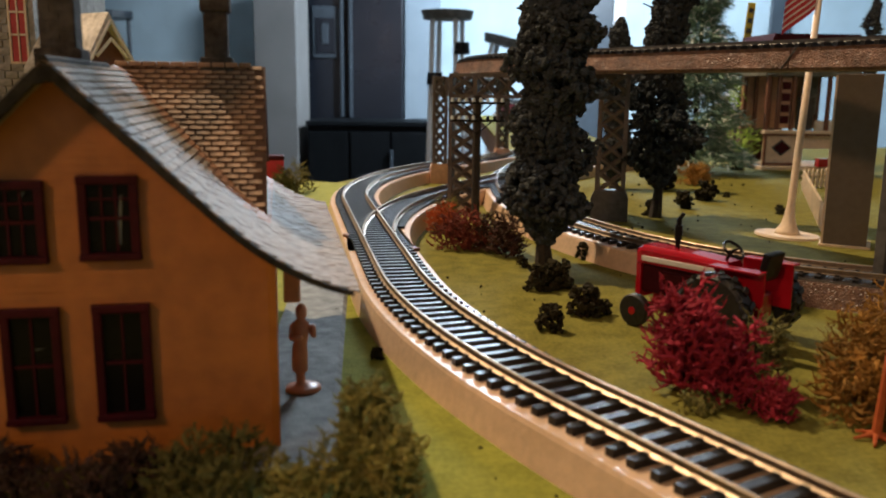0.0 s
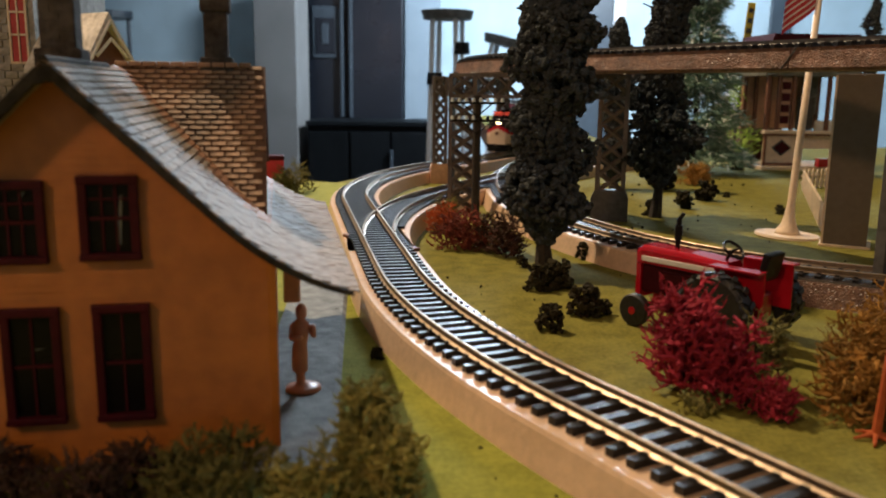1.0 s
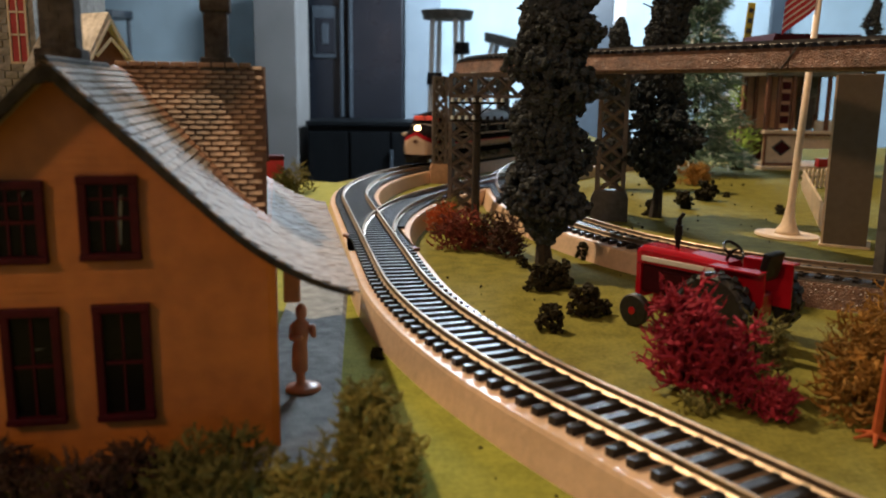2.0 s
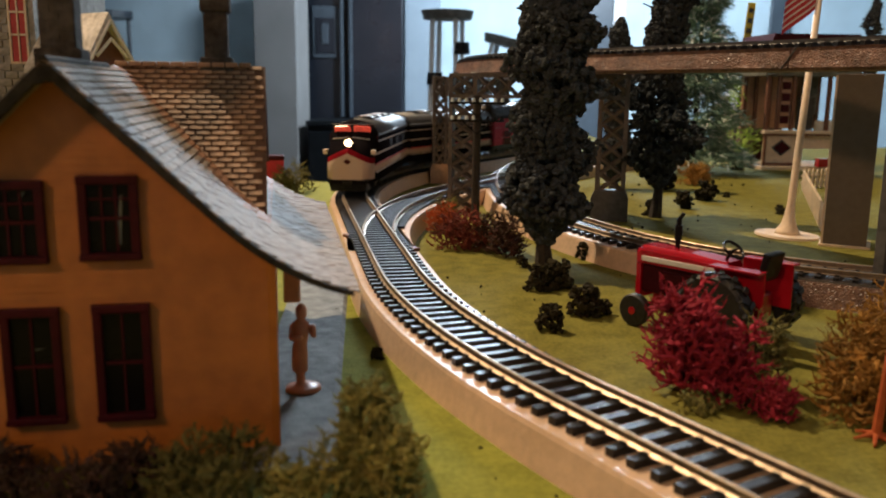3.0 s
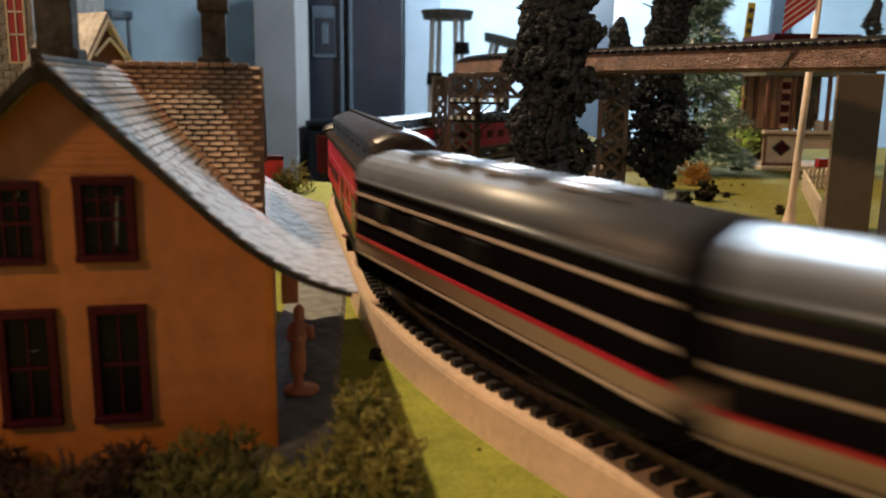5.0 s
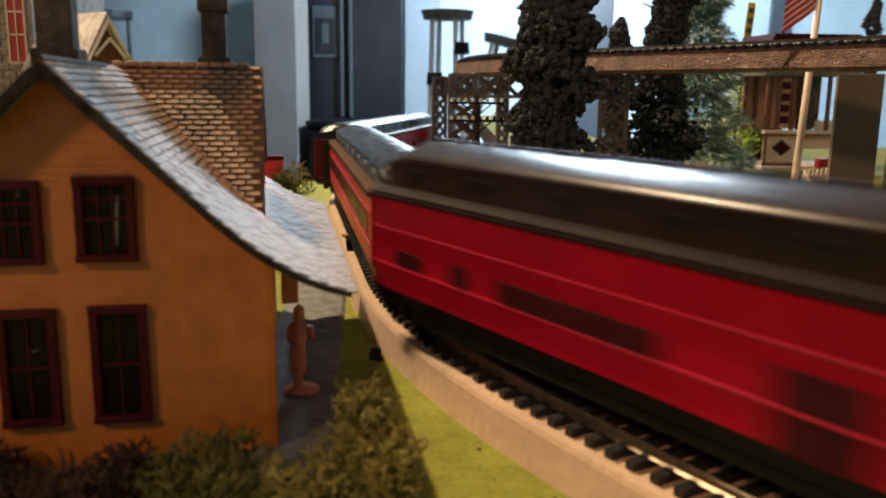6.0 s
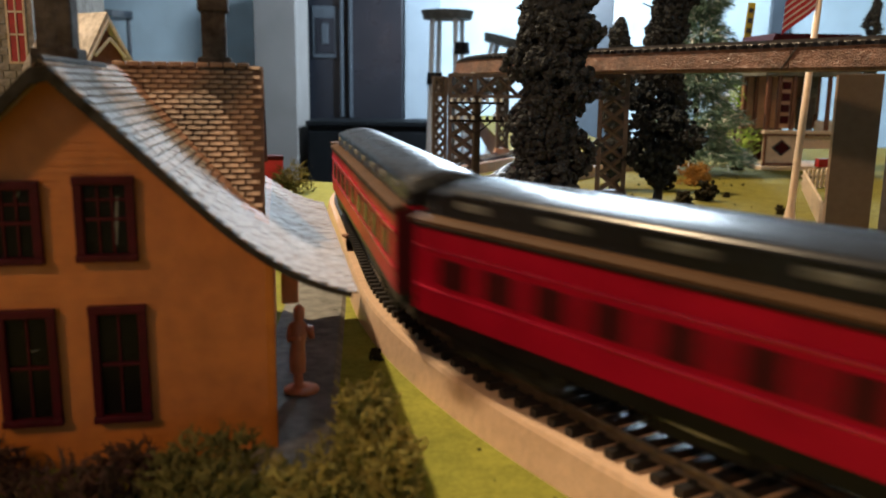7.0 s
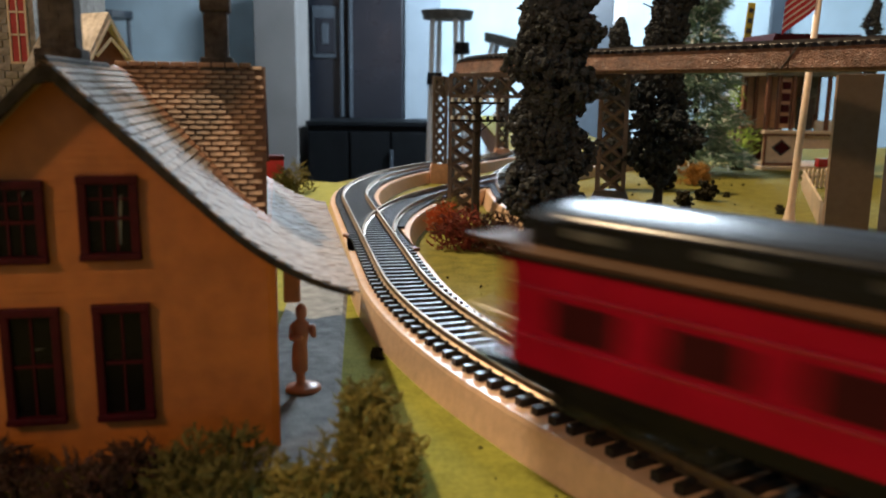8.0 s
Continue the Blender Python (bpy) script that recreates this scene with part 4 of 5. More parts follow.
        y = ROOF_FRONT - 0.0016 + (wd / 2 if row % 2 else wd)
        while y < ROOF_BACK - wd * 0.4:
            if not (x < end - 0.002 and abs(yr - y) < (yr - 0.034) and z < cz(y) - 0.003):
                m = pose(x, y + random.uniform(-0.0003, 0.0003), z + 0.0001, 0, ang + random.uniform(-3.5, 2.5), random.uniform(-3, 3))
                by_valley = z - cz(y) < 0.019 + random.uniform(-0.006, 0.004) and x < end
                (stained if by_valley else mats_near if y < 0.020 else mats_far).append(m)
            y += wd
        u += step
        row += 1
    me = shingle_mesh(wd, step, M["shingle"])
    mats_near.sort(key=lambda m: m.translation.y)
    for m in mats_near[:300]:
        share("shingle", me, roof, m)
    joined("shingle_field", me, mats_near[300:] + mats_far, roof, M["shingle"])
    joined("stained_shingles", me, stained, roof, M["shingle_stained"], "rust brown stained shingles along the valley")
    # brick-shaped shingles of the cross gable's near slope
    step, wd = 0.0022, 0.0047
    me = shingle_mesh(wd * 0.92, step * 0.66, M["shingle_warm"], 0.00035)
    sl = math.hypot(1, slope)
    ms, row = [], 0
    u = 0.0002
    while u < half * sl - 0.002:
        y = yr - u / sl
        z = cz(y)
        x = (0.0 if row % 2 else wd / 2)
        while x < end - wd * 0.3:
            if z > roof_z(x) - 0.001:
                ms.append(pose(x, y, z + 0.0003, 0, 0, -90) @ pose(0, 0, 0, 0, math.degrees(math.atan(slope)) + random.uniform(-2, 2), random.uniform(-2, 2)))
            x += wd * random.uniform(0.95, 1.05)
        u += step
        row += 1
    for m in ms[:300]:
        share("roof_tile", me, cross, m)
    if ms[300:]:
        joined("roof_tile_field", me, ms[300:], cross, M["shingle_warm"])
    for k in range(10):
        bm = bmesh.new()
        slab(bm, (0.0040, 0.0046, 0.0016), (0.0015 + k * 0.0044, yr, RIDGE + 0.0010), bevel=0.0004)
        part("ridge_tile", bm, M["shingle_warm"], cross)
    return t


def station_ground():
    bm = bmesh.new()
    # long paved platform on the track side of the house
    prism(bm, [(0.0, 0.0), (0.0, 0.0022), (0.024, 0.0022), (0.0262, 0.0)], 0.30, pose(-0.0515, 0.188, 0, 0, 0, 5.5))
    tagged(part("platform_paving", bm, M["cement"]), "worn grey cement paving beside the station house", "paving", kind="structure")
    t = thing("toy_figure", pose(-0.0425, 0.2450, 0.0022), "orange moulded plastic toy figure on a round base", "figurine")
    bm = bmesh.new()
    def ring(z, rx, ry, x=0.0, y=0.0, n=14):
        return [(x + rx * math.cos(a * 6.2832 / n), y + ry * math.sin(a * 6.2832 / n), z) for a in range(n)]
    loft(bm, [ring(0, 0.0055, 0.0055), ring(0.0009, 0.0054, 0.0054), ring(0.0013, 0.0032, 0.0032), ring(0.0022, 0.0014, 0.0014, -0.0008), ring(0.0055, 0.0014, 0.0014, -0.001), ring(0.0060, 0.0024, 0.0022, -0.001), ring(0.011, 0.0025, 0.0022, -0.001),
              ring(0.0145, 0.0021, 0.0019, -0.0008), ring(0.0175, 0.0026, 0.0021, -0.0006), ring(0.0210, 0.0027, 0.0020, -0.0006), ring(0.0224, 0.0012, 0.0011, -0.0004), ring(0.0234, 0.0017, 0.0017, -0.0003), ring(0.0258, 0.0017, 0.0017, -0.0003), ring(0.0272, 0.0006, 0.0006, -0.0003)])
    for a, b in (((-0.0030, 0, 0.0205), (-0.0034, -0.0012, 0.0165)), ((-0.0034, -0.0012, 0.0165), (0.0002, -0.0026, 0.0172)), ((0.0018, 0, 0.0205), (0.0036, -0.0012, 0.0172)), ((0.0036, -0.0012, 0.0172), (0.0036, -0.0022, 0.0210))):
        bar(bm, a, b, 0.0008, seg=8)
    part("figure", bm, M["figure"], t, smooth=True)


# ---- bridge, piers and posts ----
DECK = make_line(0.36, 0.2, -0.583, [(0.527, 0), (0.75, 1 / 0.26)])


def deck():
    t = thing("elevated_bridge", pose(0, 0, 0), "long elevated railway bridge of hammered brown plastic", "bridge")
    side = [(-0.0165, 0.1045), (-0.0180, 0.1060), (-0.0165, 0.1150), (-0.0172, 0.1162), (0.0172, 0.1162), (0.0165, 0.1150), (0.0180, 0.1060), (0.0165, 0.1045)]
    cuts = [-0.75, -0.17, 0.304, 0.78, 1.15]
    for a, b in zip(cuts[:-1], cuts[1:]):
        sweep(DECK, a + 0.0004, b - 0.0004, side, "girder_span", M["copper"], t, step=0.012)
    # slanted dark splice on the near side
    bm = bmesh.new()
    xa, ya, h = on_line(DECK, 0.308, -0.0179)
    xb, yb, h = on_line(DECK, 0.3005, -0.0171)
    bar(bm, (xa, ya, 0.1052), (xb, yb, 0.1160), 0.0005, seg=6)
    part("splice", bm, M["girder_dark"], t, "dark slanted splice between two spans")
    for c in (-0.00865, 0.00865):
        sweep(DECK, -0.75, 1.15, [(c - 0.0010, 0.1184), (c - 0.0004, 0.1190), (c - 0.0004, 0.1208), (c + 0.0004, 0.1208), (c + 0.0004, 0.1190), (c + 0.0010, 0.1184)], "rail", M["dark_rail"], t, step=0.012)
    for i in range(240):
        s = -0.55 + i * 0.0071
        x, y, h = on_line(DECK, s)
        share("tie", tie_mesh(0.0300), t, pose(x, y, 0.1162, 0, 0, math.degrees(-h)))


def lattice_face(bm, a, b, width_vec, n, thick, r=0.0007):
    """Crossed diagonals between two corner posts that run from a to b and from a + width_vec to b + width_vec."""
    a, b, wv = Vector(a), Vector(b), Vector(width_vec)
    for k in range(n):
        p, q = a.lerp(b, k / n), a.lerp(b, (k + 1) / n)
        bar(bm, p, q + wv, r, seg=5)
        bar(bm, p + wv, q, r, seg=5)


def lattice_leg(parent, x, y, top, w, d, yaw, foot, footing=None):
    g = new("leg")
    g.parent = parent
    g.matrix_basis = pose(x, y, 0, 0, 0, yaw)
    for sx in (-1, 1):
        bm = bmesh.new()
        slab(bm, (0.0032, d, top - foot), (sx * (w / 2 - 0.0016), 0, (top + foot) / 2), bevel=0.0004)
        part("post", bm, M["girder"], g)
    bm = bmesh.new()
    n = int((top - foot) / 0.0105)
    for sy in (-1, 1):
        lattice_face(bm, (-w / 2 + 0.003, sy * d * 0.36, foot), (-w / 2 + 0.003, sy * d * 0.36, top), (w - 0.006, 0, 0), n, 0.001, 0.0016)
    part("lattice", bm, M["girder"], g, "crossed lattice bars")
    if footing:
        bm = bmesh.new()
        prism(bm, [(-w * 0.62, 0), (-w * 0.62, foot * 0.75), (-w * 0.5, foot), (w * 0.5, foot), (w * 0.62, foot * 0.75), (w * 0.62, 0)], d * 1.3, pose(0, -d * 0.65, 0))
        part("footing", bm, footing, g)
    return g


def portal(a, b, top, w, d, foot_a, foot_b, mats_, label):
    a, b = Vector(a), Vector(b)
    yaw = math.degrees(math.atan2(b.y - a.y, b.x - a.x))
    t = thing("bridge_pier", pose(0, 0, 0), label, "bridge pier", "lattice piers")
    face = yaw if abs(yaw) < 30 else 4
    lattice_leg(t, a.x, a.y, top, w, d, face, foot_a, mats_[0])
    lattice_leg(t, b.x, b.y, top, w, d, face, foot_b, mats_[1])
    u = (b - a).normalized()
    p, q = a + u * w / 2, b - u * w / 2
    bm = bmesh.new()
    for z in (top - 0.0012, top - 0.0165):
        m = pose((a.x + b.x) / 2, (a.y + b.y) / 2, z, 0, 0, yaw)
        vs = slab(bm, ((b - a).length + w, d, 0.0024), (0, 0, 0))
        bmesh.ops.transform(bm, matrix=m, verts=vs)
    part("cross_beam", bm, M["girder"], t)
    bm = bmesh.new()
    side = Vector((-u.y, u.x, 0)) * d * 0.36
    n = int((q - p).length / 0.0135)
    for s_ in (-1, 1):
        for k in range(n):
            c, e = p.lerp(q, k / n) + side * s_, p.lerp(q, (k + 1) / n) + side * s_
            bar(bm, (c.x, c.y, top - 0.016), (e.x, e.y, top - 0.002), 0.0013, seg=5)
            bar(bm, (c.x, c.y, top - 0.002), (e.x, e.y, top - 0.016), 0.0013, seg=5)
    part("truss", bm, M["girder"], t, "crossed truss bars")
    return t


def piers():
    portal((0.0145, 0.63, 0), (0.121, 0.606, 0), 0.1043, 0.0215, 0.011, 0.003, 0.022, (None, M["girder_dark"]), "brown lattice pier portal over the tracks")
    portal((-0.0045, 0.835, 0), (0.072, 1.05, 0), 0.1043, 0.0150, 0.012, 0.0195, 0.0205, (M["tan_plastic"], M["tan_plastic"]), "brown lattice pier portal on tan footings")
    # the card box pier under the bridge
    t = thing("box_pier", pose(0.2475, 0.512, 0, 0, 0, -27), "plain tan card pier standing on a thin base", "bridge pier")
    bm = bmesh.new()
    slab(bm, (0.0245, 0.022, 0.1035), (0.002, 0.004, 0.0528), bevel=0.0004)
    part("shaft", bm, M["tan_box"], t)
    bm = bmesh.new()
    slab(bm, (0.029, 0.026, 0.0016), (0.002, 0.004, 0.0008), bevel=0.0003)
    part("base", bm, M["cream"], t)
    bm = bmesh.new()
    slab(bm, (0.0013, 0.0013, 0.102), (-0.0108, -0.0074, 0.0526))
    part("corner_strip", bm, M["cream"], t)
    t = thing("bridge_post", pose(0.1970, 0.365, 0, 0, 0, 25), "grey slender bridge post with splayed foot", "bridge pier")
    bm = bmesh.new()
    slab(bm, (0.0085, 0.0055, 0.1005), (0, 0, 0.0542), bevel=0.0005)
    part("post", bm, M["girder_dark"], t)
    for sx in (-1, 1):
        bm = bmesh.new()
        bar(bm, (0, 0, 0.013), (sx * 0.017, -0.003, 0.001), 0.0016, seg=8)
        part("foot", bm, M["girder_dark"], t)
    # telegraph pole
    t = thing("telegraph_pole", pose(0.0232, 0.598, 0, 0, 0, -6), "dark telegraph pole with two insulator arms", "pole")
    bm = bmesh.new()
    rod(bm, 0.0030, 0.0026, 0.0885, (0, 0, 0), seg=10)
    part("mast", bm, M["bark"], t)
    for z in (0.0835, 0.0712):
        bm = bmesh.new()
        slab(bm, (0.0385, 0.0016, 0.0017), (0, -0.0030, z), bevel=0.0003)
        arm = part("crossarm", bm, M["black"], t)
        for k in range(8):
            bm = bmesh.new()
            rod(bm, 0.0013, 0.0009, 0.0026, (-0.0175 + k * 0.005, -0.0030, z + 0.0008), seg=8)
            part("insulator", bm, M["frost"] if z > 0.08 or k < 4 else M["black"], arm)
        bm = bmesh.new()
        for sx in (-1, 1):
            bar(bm, (sx * 0.010, -0.0026, z - 0.0008), (0, -0.0026, z - 0.0095), 0.0005)
        part("brace", bm, M["black"], t)


# ---- the green beyond the tracks ----
def flagpole():
    t = thing("flagpole", pose(0.2273, 0.545, 0, 0, 2.6, 0), "cream flagpole with a red striped flag", "flagpole")
    bm = bmesh.new()
    rod(bm, 0.0205, 0.0200, 0.0016, (0, 0, 0), seg=40)
    part("base_disc", bm, M["cream"], t)
    bm = bmesh.new()
    n = 20
    rings = []
    for z, r in ((0.0014, 0.0082), (0.004, 0.0072), (0.008, 0.0048), (0.014, 0.0033), (0.022, 0.0025), (0.170, 0.0019)):
        rings.append([(r * math.cos(a * 6.2832 / n), r * math.sin(a * 6.2832 / n), z) for a in range(n)])
    loft(bm, rings)
    part("mast", bm, M["cream"], t, smooth=True)
    f = new("flag")
    f.parent = t
    f["label"] = "small flag with red and white stripes"
    for k in range(9):
        bm = bmesh.new()
        vs, m_ = [], 7
        for i in range(m_ + 1):
            u = i / m_
            x = -0.002 - u * 0.0185
            sag = -u * 0.016
            y = -0.0015 * math.sin(u * 6)
            z = 0.1640 - (k // 2) * 0.0042 - (k % 2) * 0.0029 + sag
            dz = 0.0013 if k % 2 else 0.0029
            vs.append([bm.verts.new((x, y - 0.0003, z)), bm.verts.new((x, y - 0.0003, z - dz)), bm.verts.new((x, y + 0.0003, z)), bm.verts.new((x, y + 0.0003, z - dz))])
        for p, q in zip(vs[:-1], vs[1:]):
            bm.faces.new((p[0], p[1], q[1], q[0]))
            bm.faces.new((p[2], q[2], q[3], p[3]))
        part("stripe", bm, M["flag_red"] if k % 2 == 0 else M["white"], f)


def picket_fence(p, q, count, label):
    p, q = Vector(p), Vector(q)
    L = (q - p).length
    t = thing("picket_fence", pose(*p, 0, 0, math.degrees(math.atan2(q.y - p.y, q.x - p.x))), label, "fence", "picket fences")
    for z in (0.006, 0.0125):
        bm = bmesh.new()
        slab(bm, (L, 0.0010, 0.0018), (L / 2, 0.0012, z))
        part("fence_rail", bm, M["cream"], t)
    for k in range(count):
        bm = bmesh.new()
        w = L / count * 0.28
        prism(bm, [(-w, 0), (-w, 0.0165), (0, 0.0195), (w, 0.0165), (w, 0)], 0.0010, pose((k + 0.5) * L / count, 0, 0))
        part("picket", bm, M["cream"], t)


def kiosk():
    t = thing("kiosk", pose(0.436, 1.03, 0, 0, 0, 4), "cream and brown refreshment kiosk with red roof", "kiosk")
    def piece(name, size, place, m_, label="", bevel=0.0004):
        bm = bmesh.new()
        slab(bm, size, place, bevel=bevel)
        return part(name, bm, m_, t, label)
    piece("floor_slab", (0.118, 0.090, 0.0045), (0.004, 0.028, 0.0022), M["cream"])
    piece("counter_wall", (0.040, 0.004, 0.040), (-0.030, -0.006, 0.0245), M["cream"])
    piece("counter_wall", (0.062, 0.004, 0.020), (0.022, 0.002, 0.035), M["cream"])
    piece("counter_shelf", (0.104, 0.010, 0.004), (-0.001, -0.008, 0.0455), M["cream"])
    piece("panel_frame", (0.003, 0.003, 0.040), (-0.049, -0.009, 0.0245), M["brown_wood"])
    piece("panel_frame", (0.042, 0.003, 0.003), (-0.030, -0.009, 0.0070), M["brown_wood"])
    piece("panel_frame", (0.104, 0.003, 0.003), (-0.001, -0.010, 0.0425), M["brown_wood"])
    bm = bmesh.new()
    prism(bm, [(-0.010, 0), (0, -0.0075), (0.010, 0), (0, 0.0075)], 0.002, pose(-0.028, -0.0105, 0.0265))
    sg = part("diamond_sign", bm, M["maroon"], t, "dark red diamond sign with a green rim")
    bm = bmesh.new()
    prism(bm, [(-0.0125, 0), (0, -0.0098), (0.0125, 0), (0, 0.0098)], 0.0012, pose(-0.028, -0.0093, 0.0265))
    part("sign_rim", bm, M["foam_dark"], sg)
    piece("red_bench", (0.022, 0.010, 0.010), (0.024, -0.018, 0.0095), M["tractor_red"])
    for x in (-0.048, -0.034, -0.016, 0.028, 0.048):
        piece("post", (0.0042, 0.0042, 0.066), (x, -0.004, 0.080), M["brown_wood"])
        piece("back_post", (0.0042, 0.0042, 0.066), (x, 0.060, 0.080), M["brown_wood"])
    for k in range(4):
        piece("hanging_sign", (0.010, 0.002, 0.009), (-0.0252, -0.0040, 0.060 + k * 0.0135), M["maroon"])
    piece("sign_board", (0.013, 0.0016, 0.060), (-0.0252, -0.0022, 0.080), M["tan_plastic"])
    piece("back_wall", (0.100, 0.003, 0.066), (0, 0.066, 0.080), M["tan_plastic"])
    piece("serving_hatch", (0.010, 0.004, 0.030), (-0.006, 0.030, 0.063), M["white"])
    piece("drinks_machine", (0.016, 0.014, 0.040), (0.012, 0.020, 0.067), M["girder_dark"])
    piece("white_cooler", (0.020, 0.012, 0.012), (0.030, 0.004, 0.053), M["white"])
    piece("grey_machine", (0.014, 0.014, 0.050), (0.026, 0.040, 0.090), M["cement"])
    piece("fascia", (0.116, 0.084, 0.014), (0.001, 0.028, 0.119), M["cement"], "grey fascia board")
    bm = bmesh.new()
    prism(bm, [(-0.064, 0.0), (-0.052, 0.034), (0.052, 0.034), (0.064, 0.0)], 0.090, pose(0.001, -0.018, 0.1265))
    part("roof", bm, M["maroon"], t, "dark red roof")
    t2 = thing("shed", pose(0.440, 1.17, 0, 0, 0, 10), "small grey shed with a pitched roof", "shed")
    bm = bmesh.new()
    prism(bm, [(-0.030, 0), (-0.030, 0.065), (0, 0.095), (0.030, 0.065), (0.030, 0)], 0.08)
    part("wall", bm, M["tan_box"], t2)
    bm = bmesh.new()
    prism(bm, [(-0.038, 0.060), (0, 0.099), (0.038, 0.060), (0.038, 0.064), (0, 0.104), (-0.038, 0.064)], 0.094, pose(0, -0.007, 0))
    part("roof", bm, M["cement"], t2)
    bm = bmesh.new()
    slab(bm, (0.016, 0.003, 0.034), (-0.004, -0.001, 0.018))
    part("door", bm, M["maroon"], t2)


def tractor():
    t = thing("toy_tractor", pose(0.1180, 0.3030, 0, 0, 0, 41) @ Matrix.Scale(0.93, 4), "glossy red toy tractor with black tyres", "toy tractor")
    def wheel(name, x, y, r, w, lugs):
        g = new(name)
        g.parent = t
        g.matrix_basis = pose(x, y, r)
        bm = bmesh.new()
        n = 28
        rings = []
        for dx, rr in ((-w / 2, r * 0.62), (-w / 2, r * 0.90), (-w * 0.36, r * 0.985), (w * 0.36, r * 0.985), (w / 2, r * 0.90), (w / 2, r * 0.62)):
            rings.append([(dx, rr * math.cos(a * 6.2832 / n), rr * math.sin(a * 6.2832 / n)) for a in range(n)])
        loft(bm, rings)
        part("tyre", bm, M["tyre"], g, "black lugged tyre")
        if lugs:
            lm = bmesh.new()
            slab(lm, (w * 0.56, r * 0.13, r * 0.09), (0, 0, 0))
            lug = bpy.data.meshes.new("lug")
            lm.to_mesh(lug)
            lm.free()
            lug.materials.append(M["tyre"])
            for k in range(lugs):
                for sx in (-1, 1):
                    share("lug", lug, g, Matrix.Rotation(k * 6.2832 / lugs + sx * 0.08, 4, "X") @ pose(sx * w * 0.24, 0, r * 0.985, 0, 0, sx * 28))
        bm = bmesh.new()
        for sx in (-1, 1):
            rod(bm, r * 0.60, r * 0.56, 0.0008, (sx * w * 0.40 - 0.0004, 0, 0), (0, 90, 0), seg=20)
            rod(bm, r * 0.24, r * 0.20, 0.0016, (sx * w * 0.46 - 0.0008, 0, 0), (0, 90, 0), seg=14)
        part("rim", bm, M["tractor_red"], g, "red wheel rim")
    wheel("rear_wheel", -0.0195, 0.008, 0.0155, 0.0080, 16)
    wheel("rear_wheel", 0.0195, 0.008, 0.0155, 0.0080, 16)
    wheel("front_wheel", -0.0155, 0.048, 0.0072, 0.0042, 0)
    wheel("front_wheel", 0.0155, 0.048, 0.0072, 0.0042, 0)
    bm = bmesh.new()
    def ring(y, w, z0, z1, r=0.0022):
        return [(-w, y, z0), (-w, y, z1 - r), (-w + r * 0.4, y, z1 - r * 0.35), (-w + r, y, z1), (w - r, y, z1), (w - r * 0.4, y, z1 - r * 0.35), (w, y, z1 - r), (w, y, z0)]
    loft(bm, [ring(0.012, 0.0070, 0.0262, 0.0325), ring(0.030, 0.0068, 0.0262, 0.0338), ring(0.053, 0.0064, 0.0262, 0.0340), ring(0.0555, 0.0058, 0.0262, 0.0325)])
    part("hood", bm, M["tractor_red"], t, "glossy red hood")
    bm = bmesh.new()
    loft(bm, [ring(0.0528, 0.0060, 0.0105, 0.0265, 0.001), ring(0.0555, 0.0056, 0.0105, 0.0265, 0.001)])
    for k in range(7):
        slab(bm, (0.0100, 0.0006, 0.0008), (0, 0.0557, 0.0125 + k * 0.0019))
    part("grille", bm, M["tractor_red"], t)
    for sx in (-1, 1):
        bm = bmesh.new()
        slab(bm, (0.0006, 0.036, 0.0022), (sx * 0.0068, 0.034, 0.0285), bevel=0.0002)
        part("side_stripe", bm, M["white"], t, "white side stripe on the hood")
    bm = bmesh.new()
    slab(bm, (0.0095, 0.046, 0.0125), (0, 0.030, 0.0195), bevel=0.001)
    slab(bm, (0.0110, 0.018, 0.0080), (0, 0.034, 0.0200), bevel=0.001)
    part("engine_block", bm, M["maroon"], t)
    bm = bmesh.new()
    slab(bm, (0.034, 0.0045, 0.0045), (0, 0.008, 0.0155), bevel=0.0006)
    slab(bm, (0.012, 0.022, 0.012), (0, 0.008, 0.0160), bevel=0.001)
    slab(bm, (0.030, 0.0028, 0.0026), (0, 0.048, 0.0076), bevel=0.0005)
    slab(bm, (0.0035, 0.0035, 0.008), (0, 0.047, 0.0105))
    part("axle_housing", bm, M["tractor_red"], t)
    for sx in (-1, 1):
        bm = bmesh.new()
        slab(bm, (0.0062, 0.022, 0.0010), (sx * 0.0132, 0.003, 0.0325), bevel=0.0004)
        slab(bm, (0.0010, 0.022, 0.018), (sx * 0.0112, 0.003, 0.0235), bevel=0.0003)
        part("fender", bm, M["tractor_red"], t, "red rear fender")
    bm = bmesh.new()
    slab(bm, (0.0115, 0.010, 0.0028), (0, 0.001, 0.0285), bevel=0.001)
    slab(bm, (0.0125, 0.0032, 0.0110), (0, -0.0040, 0.0335), (12, 0, 0), bevel=0.001)
    part("seat", bm, M["black"], t, "black seat")
    bm = bmesh.new()
    for k in range(16):
        a, b = k * 0.3927, (k + 1) * 0.3927
        bar(bm, (0.0052 * math.cos(a), 0.0125 + 0.0035 * math.sin(a), 0.0372 + 0.0030 * math.sin(a)), (0.0052 * math.cos(b), 0.0125 + 0.0035 * math.sin(b), 0.0372 + 0.0030 * math.sin(b)), 0.0006)
    bar(bm, (0, 0.0125, 0.0372), (0, 0.0165, 0.0310), 0.0007)
    bar(bm, (-0.005, 0.0125, 0.0372), (0.005, 0.0125, 0.0372), 0.0005)
    part("steering_wheel", bm, M["black"], t)
    bm = bmesh.new()
    rod(bm, 0.0011, 0.0011, 0.0130, (0.0018, 0.040, 0.0335), seg=10)
    rod(bm, 0.0016, 0.0016, 0.0062, (0.0018, 0.040, 0.0375), seg=10)
